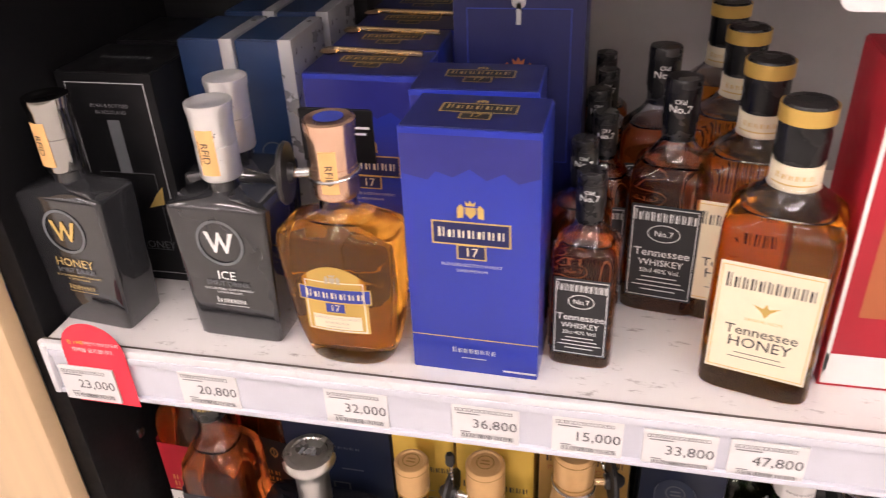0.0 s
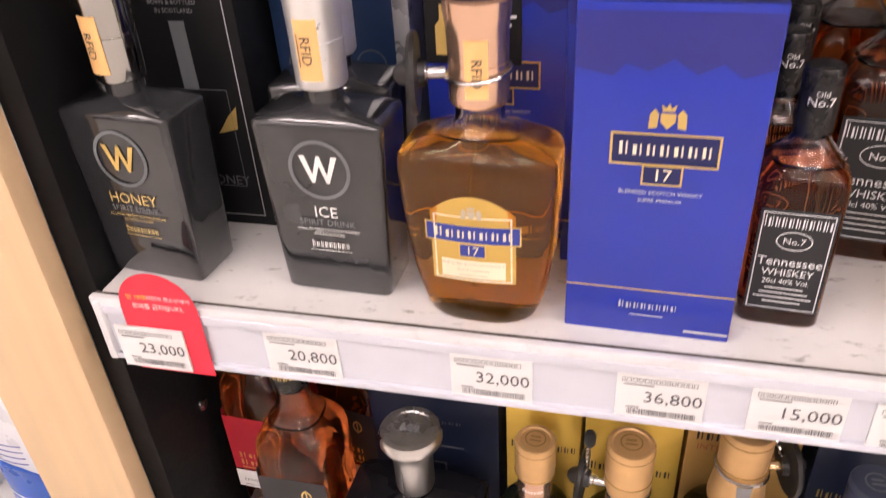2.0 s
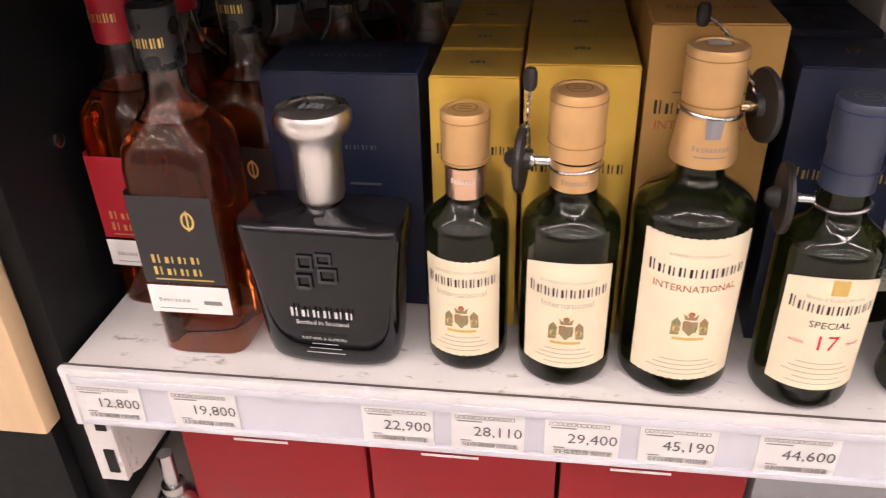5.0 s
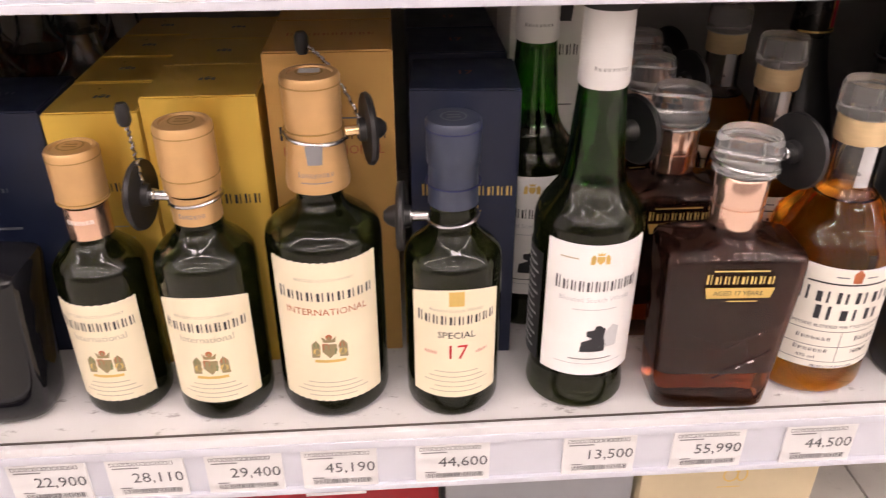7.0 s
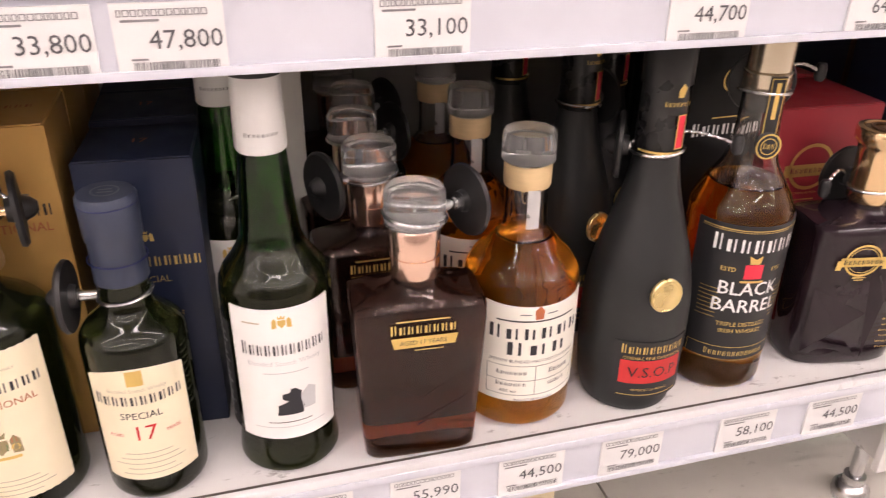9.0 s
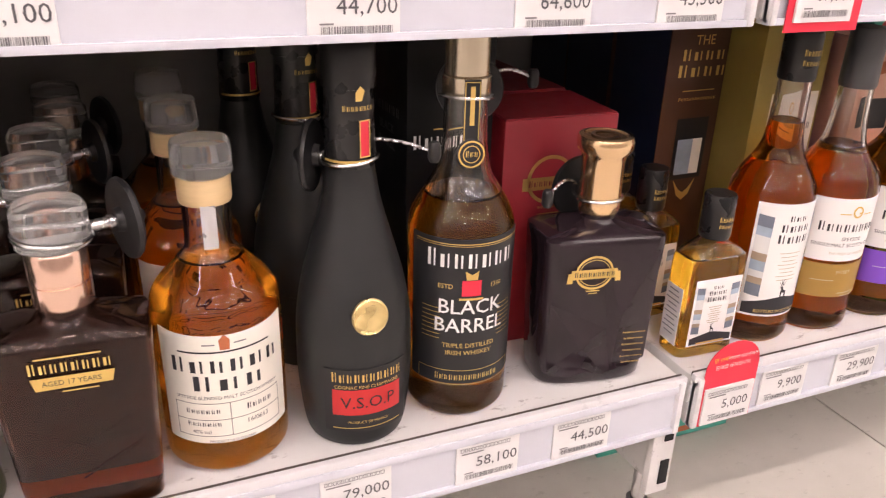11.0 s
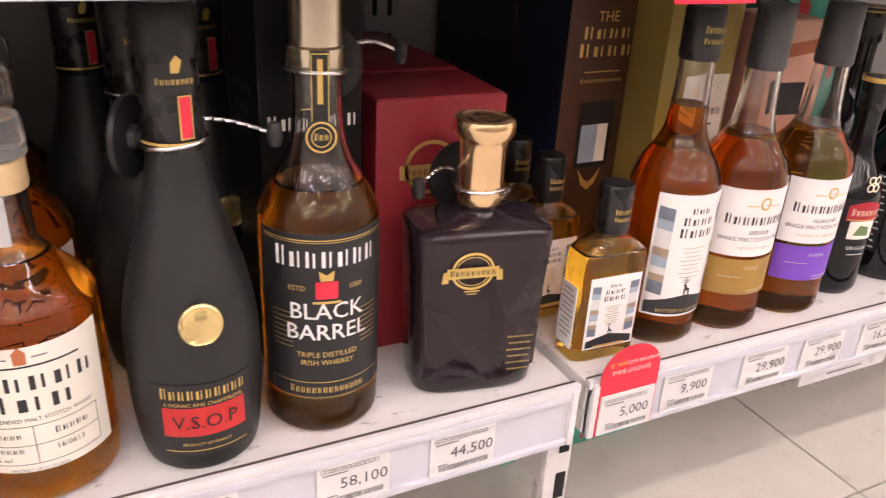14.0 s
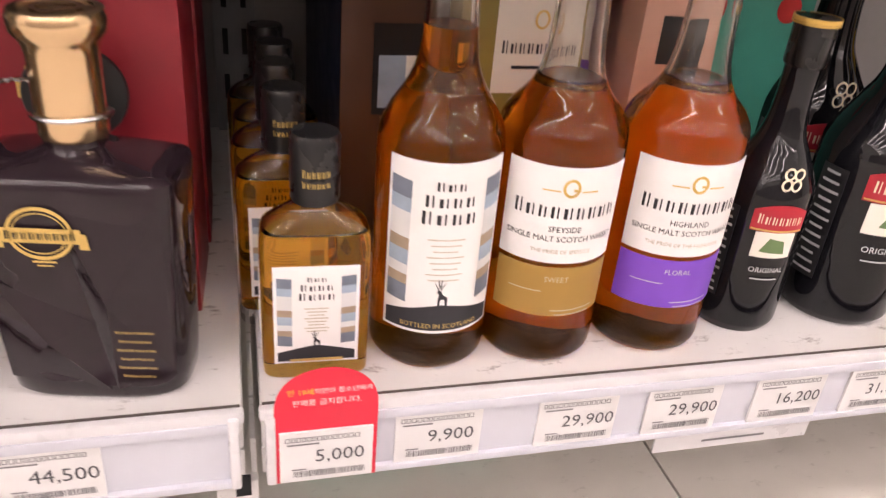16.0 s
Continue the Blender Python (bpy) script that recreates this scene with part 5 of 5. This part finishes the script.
def fairn(x, y, rz, purple):
    r = .0385
    t = bottle("whisky_bottle", "amber malt whisky bottle with white label and %s band" % ("purple" if purple else "golden brown"), (x, y, ZL), rz,
               [(0, r * .86), (.004, r * .96), (.010, r), (.136, r), (.152, r * .90), (.166, r * .60), (.180, .0175), (.205, .0150), (.228, .0142)],
               "amber", [(.222, .0150), (.224, .0160), (.270, .0152), (.272, .014)], "charcoal_cap", fill=.172, steps=4, seg=44, cap_label="charcoal capsule")
    label_on(t, curved(r), "white_paper", .078, .073, .132, name="label", text="white printed label", prints=[
        ("ink", [("word", 0, .105, .062, .0098, 9), ("text", 0, .0945, "HIGHLAND" if purple else "SPEYSIDE", .0048), ("text", 0, .0885, "SINGLE MALT SCOTCH WHISKY", .0048)]), ("faint_ink", [("text", 0, .0805, "THE PRIDE OF THE HIGHLANDS" if purple else "THE PRIDE OF SPEYSIDE", .0034)]),
        ("gold_ink", [("oval", 0, .120, .005, .0055, .0016), ("bar", .003, .119, .004, .0014), ("bar", -.011, .118, .010, .0008), ("bar", .011, .118, .010, .0008)])])
    label_on(t, curved(r), "purple_band" if purple else "tan_band", .077, .037, .070, name="band", text="purple band label" if purple else "golden brown band label", prints=[("silver_ink" if purple else "faint_ink", [("text", 0, .062, "FLORAL" if purple else "SWEET", .0048), ("bar", -.018, .054, .02, .0006), ("bar", .014, .041, .03, .0007), ("bar", .014, .038, .024, .0006)])])
    return t


fairn(.906, .506, -9, False)
fairn(.986, .506, -8, True)
c = carton("whisky_box", "olive gold malt whisky carton with cream panel", .862, .945, .576, .655, ZL, .272, "olive_box", [("ivory_paper", [("bar", .008, .170, .060, .062)])])
print_on(c, flat(-.0395), "ink", [("word", .008, .168, .050, .009, 9), ("bar", .008, .156, .035, .002)], .0012)
print_on(c, flat(-.0395), "gold_ink", [("oval", .008, .186, .005, .006, .0015)], .0012)
c = carton("whisky_box", "purple and cream malt whisky carton", .948, .968, .60, .67, ZL, .268, "purple_band", [("ivory_paper", [("bar", 0, .20, .018, .09)])])
c = carton("liqueur_box", "pale pink cream liqueur carton", .975, .036 + .995, .553, .625, ZL, .250, "pink_box", [("black_paper", [("bar", 0, .180, .03, .030)]), ("rust_ink", [("poly", 0, .222, [(-.02, -.006), (.02, .0), (.02, .012), (-.02, .006)])])], rz=-6)
c = carton("liqueur_box", "teal liqueur carton with pink berries", 1.04, 1.14, .612, .69, ZL, .272, "teal_box", [("red_ink", [("disc", -.03, .25, .010), ("disc", .0, .225, .012), ("disc", .03, .25, .010), ("disc", -.02, .19, .008), ("disc", .028, .19, .010)])])


def cream_liqueur(x, y, r, h, rz):
    k = h / .25
    t = bottle("liqueur_bottle", "glossy black cream liqueur bottle with red ribbon label", (x, y, ZL), rz,
               [(0, r * .86), (.004, r * .95), (.010, r), (.108 * k, r), (.130 * k, r * .92), (.150 * k, r * .66), (.168 * k, r * .44), (.195 * k, r * .36), (.222 * k, r * .36)],
               "black_glass", [(.215 * k, r * .38), (.217 * k, r * .42), (.2465 * k, r * .42), (.247 * k, r * .47), (.25 * k, r * .46)], "black_cap", steps=4, seg=40, cap_label="black cap with gold rim")
    label_on(t, curved(r * .43), "gold_paper", r * 2.6, .2455 * k, .2505 * k, name="cap_rim", off=.0012)
    s = curved(r)
    bm_lab = label_on(t, s, "red_paper", r * 1.2, .095 * k, .112 * k, arch=.006 * k, name="label", text="red ribbon label", prints=[("cream_paper", [("word", 0, .105 * k, r * .95, .009 * k, 7)]), ("gold_ink", [("bar", 0, .0965 * k, r * 1.15, .0012)])])
    label_on(t, s, "ivory_paper", r * .9, .073 * k, .094 * k, arch=.001, name="lower_label", prints=[("green_ink", [("poly", 0, .083 * k, [(-.009, -.004), (.008, -.005), (.006, .004), (-.004, .006)])])])
    print_on(t, s, "silver_ink", [("text", 0, .062 * k, "ORIGINAL", .0062 * k), ("bar", 0, .054 * k, r * .6, .0009)])
    print_on(t, curved(r * .92, 0), "cream_paper", [("oval", -.0035 * k, .143 * k, .0042 * k, .005 * k, .0014), ("oval", .0035 * k, .143 * k, .0042 * k, .005 * k, .0014), ("oval", -.0035 * k, .134 * k, .0042 * k, .005 * k, .0014), ("oval", .0035 * k, .134 * k, .0042 * k, .005 * k, .0014)], .0016)
    label_on(t, curved(r, -1.15), "black_paper", r * .5, .03 * k, .11 * k, name="back_label", prints=[("silver_ink", bars(0, .106 * k, r * .4, 12, .0065 * k, .0018))])
    return t


cream_liqueur(1.062, .512, .0305, .206, -10)
b = cream_liqueur(1.152, .518, .0410, .252, -14)
rows_behind(b, [(1.16, .61, ZL, -8), (1.16, .70, ZL, -8)])


def coffee_liqueur(x, y, rz):
    r = .0370
    t = bottle("liqueur_bottle", "dark brown coffee liqueur bottle with yellow and red label", (x, y, ZL), rz,
               [(0, r * .86), (.004, r * .95), (.010, r), (.105, r), (.125, r * .9), (.145, r * .6), (.165, .0165), (.215, .0150)],
               "brown_glass", [(.208, .0158), (.210, .0168), (.244, .0168), (.246, .0158)], "black_cap", steps=4, seg=36, cap_label="black cap with yellow ring")
    label_on(t, curved(.0168), "yellow_paper", .100, .222, .228, name="cap_ring", off=.0008)
    label_on(t, curved(.0164), "yellow_paper", .060, .166, .176, name="neck_ring", off=.0012)
    label_on(t, curved(r), "yellow_paper", .085, .022, .104, name="label", text="yellow printed label", prints=[("sign_red", [("word", 0, .088, .068, .015, 6)]), ("rust_ink", [("poly", 0, .055, [(-.02, -.02), (.02, -.02), (.016, .016), (-.016, .016)])])])
    label_on(t, curved(r * .92), "sign_red", .040, .118, .126, name="shoulder_label", off=.004)
    return t


b = coffee_liqueur(1.238, .514, -10)
rows_behind(b, [(1.322, .514, ZL, -8), (1.245, .60, ZL, -8), (1.33, .60, ZL, -8), (1.41, .52, ZL, -5)])

# ---- cartons on the floor under the shelf ----
for x0, x1 in ((-.432, -.262), (-.258, -.096), (-.092, .060)):
    carton("carton", "glossy red carton on the floor under the shelf", x0, x1, .505, .70, 0, .100, "red_box", [("white_ink", [("bar", -.01, .088, .05, .003)])], group="red cartons under the shelf")
carton("carton", "dark grey carton on the floor under the shelf", .066, .228, .505, .70, 0, .102, "grey_box")
carton("carton", "beige carton with a gold monogram on the floor", .234, .390, .502, .70, 0, .104, "beige_box", [("gold_ink", [("oval", 0, .088, .007, .008, .0015), ("oval", .010, .088, .005, .008, .0015), ("bar", 0, .074, .02, .001)])])
carton("carton", "flat green carton on the floor under the shelf", .75, .935, .595, .80, 0, .022, "teal_box", [("rust_ink", [("bar", .02, .011, .03, .008)])])

# ---- blue and white tubs on the neighbouring shelf ----
def tub(x, y, rz):
    t = thing("cleaner_bottle", "white cleaner bottle with blue wave label", "bottle", (x, y, ZL), rz, "white and blue bottles")
    part("body", loft([(0, .044, .034, 3), (.005, .050, .040, 3), (.04, .053, .042, 3), (.15, .053, .042, 3), (.20, .045, .036, 2.6), (.225, .022, .022, 2), (.235, .02, .02, 2)], 36, 3), "tub_white", t)
    s = lambda u, v, off: (.0535 * math.sin(u / .05) * 1.0, -(.0425 + off) * math.cos(u / .05) ** .7 if abs(u) < .075 else 0, v)
    label_on(t, s, "tub_blue", .125, .012, .075, arch=.02, name="label", off=.0035, text="blue wave label", prints=[("white_ink", [("bar", 0, .05, .05, .003), ("bar", 0, .04, .04, .003)])])
    print_on(t, s, "blue_ink", [("bar", .0, .13 - .008 * i, .05, .0016) for i in range(4)], .004)
    part("cap", loft([(.234, .018), (.236, .021), (.268, .020), (.272, .017)], 24), "tub_blue", t, "blue screw cap")
    return t


b = tub(-.668, .520, -10)
rows_behind(b, [(-.810, .52, ZL, 0), (-.700, .62, ZL, -10), (-.82, .62, ZL, 5)])

# ---- price tags and signs ----
def price_tag(x, ztop, price, pink=False, w=.0535):
    t = thing("price_tag", "white paper price tag reading %s" % price, "price tag", (x, LIP, ztop), 0, "price tags on the rails")
    part("card", solid(0, w, -.0022, -.0004, -.037, 0), "card", t, smooth=False)
    print_on(t, flat(-.0022), "price_ink", [("text", w * .64, -.0185, price, .0132)], .0004)
    print_on(t, flat(-.0022), "code_ink", [("codes", w * .54, -.0312, w * .80, .0046)], .0004)
    rnd = random.Random(int(x * 1000) + len(price))
    items = []
    u = .003
    while u < w - .008:
        q = rnd.choice((.0022, .0026, .003))
        items += [("frame", u + q / 2, -.0048, q, .0034, .0005)]
        u += q + .0006
    print_on(t, flat(-.0022), "grey_ink", items + [("bar", w * .25, -.0085, w * .34, .0012), ("bar", w * .2, -.0275, .008, .001)], .0004)
    return t


def warning_sign(x, ztop, w, h):
    """A red rounded warning sign with a cut-out for the price tag."""
    t = thing("warning_sign", "red round topped age warning sign on the rail", "sign", (x, LIP, ztop), 0, "age warning signs")
    bm = bmesh.new()
    pts = [(0, -.052)] + [(w / 2 - w / 2 * math.cos(math.pi * i / 20), (h - .052) * math.sin(math.pi * i / 20) ** .8) for i in range(21)] + [(w, -.052)]
    a = [bm.verts.new((u, -.0044, v)) for u, v in pts]
    b2 = [bm.verts.new((u, -.0036, v)) for u, v in pts]
    bm.faces.new(a)
    bm.faces.new(b2[::-1])
    for i in range(len(pts)):
        j = (i + 1) % len(pts)
        bm.faces.new((a[i], a[j], b2[j], b2[i]))
    part("plate", bm, "sign_red", t, smooth=False)
    s = flat(-.0044)
    print_on(t, s, "white_ink", [("text", w * .66, .0145, "미만의 청소년에게", .073 * w), ("text", w * .5, .0068, "판매를 금지합니다.", .085 * w)], .0004)
    print_on(t, s, "yellow_ink", [("text", w * .25, .0145, "만 19세", .083 * w)], .0004)
    return t


UP, LOW = ZU - .012, ZL - .0090
for x, p in ((-.350, "20,800"), (-.219, "32,000"), (-.113, "36,800"), (-.034, "15,000"), (.034, "33,800"), (.096, "47,800"), (.226, "33,100"), (.402, "44,700"), (.529, "64,600"), (.633, "45,300"), (.952, "59,900"), (1.046, "79,800")):
    price_tag(x, UP + (.002 if x < 0 else -.001), p)
for x, p in ((-.472, "12,800"), (-.394, "19,800"), (-.243, "22,900"), (-.176, "28,110"), (-.108, "29,400"), (-.041, "45,190"), (.040, "44,600"), (.147, "13,500"), (.228, "55,990"), (.312, "44,500"), (.397, "79,000"), (.503, "58,100"), (.588, "44,500"), (.803, "9,900"), (.893, "29,900"), (.968, "29,900"), (1.048, "16,200"), (1.122, "31,900"), (1.20, "16,800")):
    price_tag(x, LOW, p)
warning_sign(-.454, ZU - .004, .060, .087)
warning_sign(.733, ZL + .002, .0585, .082)
warning_sign(.742, ZU - .004, .070, .085)


def shelf_card(x, z):
    """A white promotion card with rounded corners, hung on the rail of the top shelf."""
    t = thing("shelf_card", "white promotion card with rounded corners on the rail", "sign", (x, LIP - .0042, z))
    bm = bmesh.new()
    pts = [(cx + .008 * math.cos(a), cz + .008 * math.sin(a)) for cx, cz, a0 in ((.132, .100, 0), (.008, .100, 90), (.008, .008, 180), (.132, .008, 270)) for a in [radians(a0 + 15 * i) for i in range(7)]]
    front = [bm.verts.new((u, -.0010, v)) for u, v in pts]
    back = [bm.verts.new((u, 0, v)) for u, v in pts]
    bm.faces.new(front)
    bm.faces.new(back[::-1])
    for i in range(len(pts)):
        k = (i + 1) % len(pts)
        bm.faces.new((front[i], front[k], back[k], back[i]))
    part("plate", bm, "card", t, smooth=False)
    print_on(t, flat(-.0010), "sign_red", [("bar", .04, .016, .05, .006), ("bar", .10, .016, .04, .006)], .0004)
    return t


shelf_card(.104, .846)


def lifted_tag(x, ztop, p):
    t = price_tag(x, ztop, p)
    t.location.y -= .0042
    return t


lifted_tag(-.464, UP - .004, "23,000")
lifted_tag(.7355, LOW - .002, "5,000")
lifted_tag(.748, UP, "69,800")

# ---- floor tiles ----
TILE = 0.600
tile_mesh = bpy.data.meshes.new("tile")
bm = solid(-TILE / 2 + .0012, TILE / 2 - .0012, -TILE / 2 + .0012, TILE / 2 - .0012, -.0038, 0.0, 0.0008)
bm.to_mesh(tile_mesh)
bm.free()
tile_mesh.materials.append(M["tile"])
floor_ob = bpy.data.objects["floor"]
for i in range(-10, 8):
    for j in range(-9, 7):
        ob = new("tile", tile_mesh)
        ob.parent = floor_ob
        ob.location = (1.082 + TILE * (i + .5), .416 + TILE * (j + .5), 0)
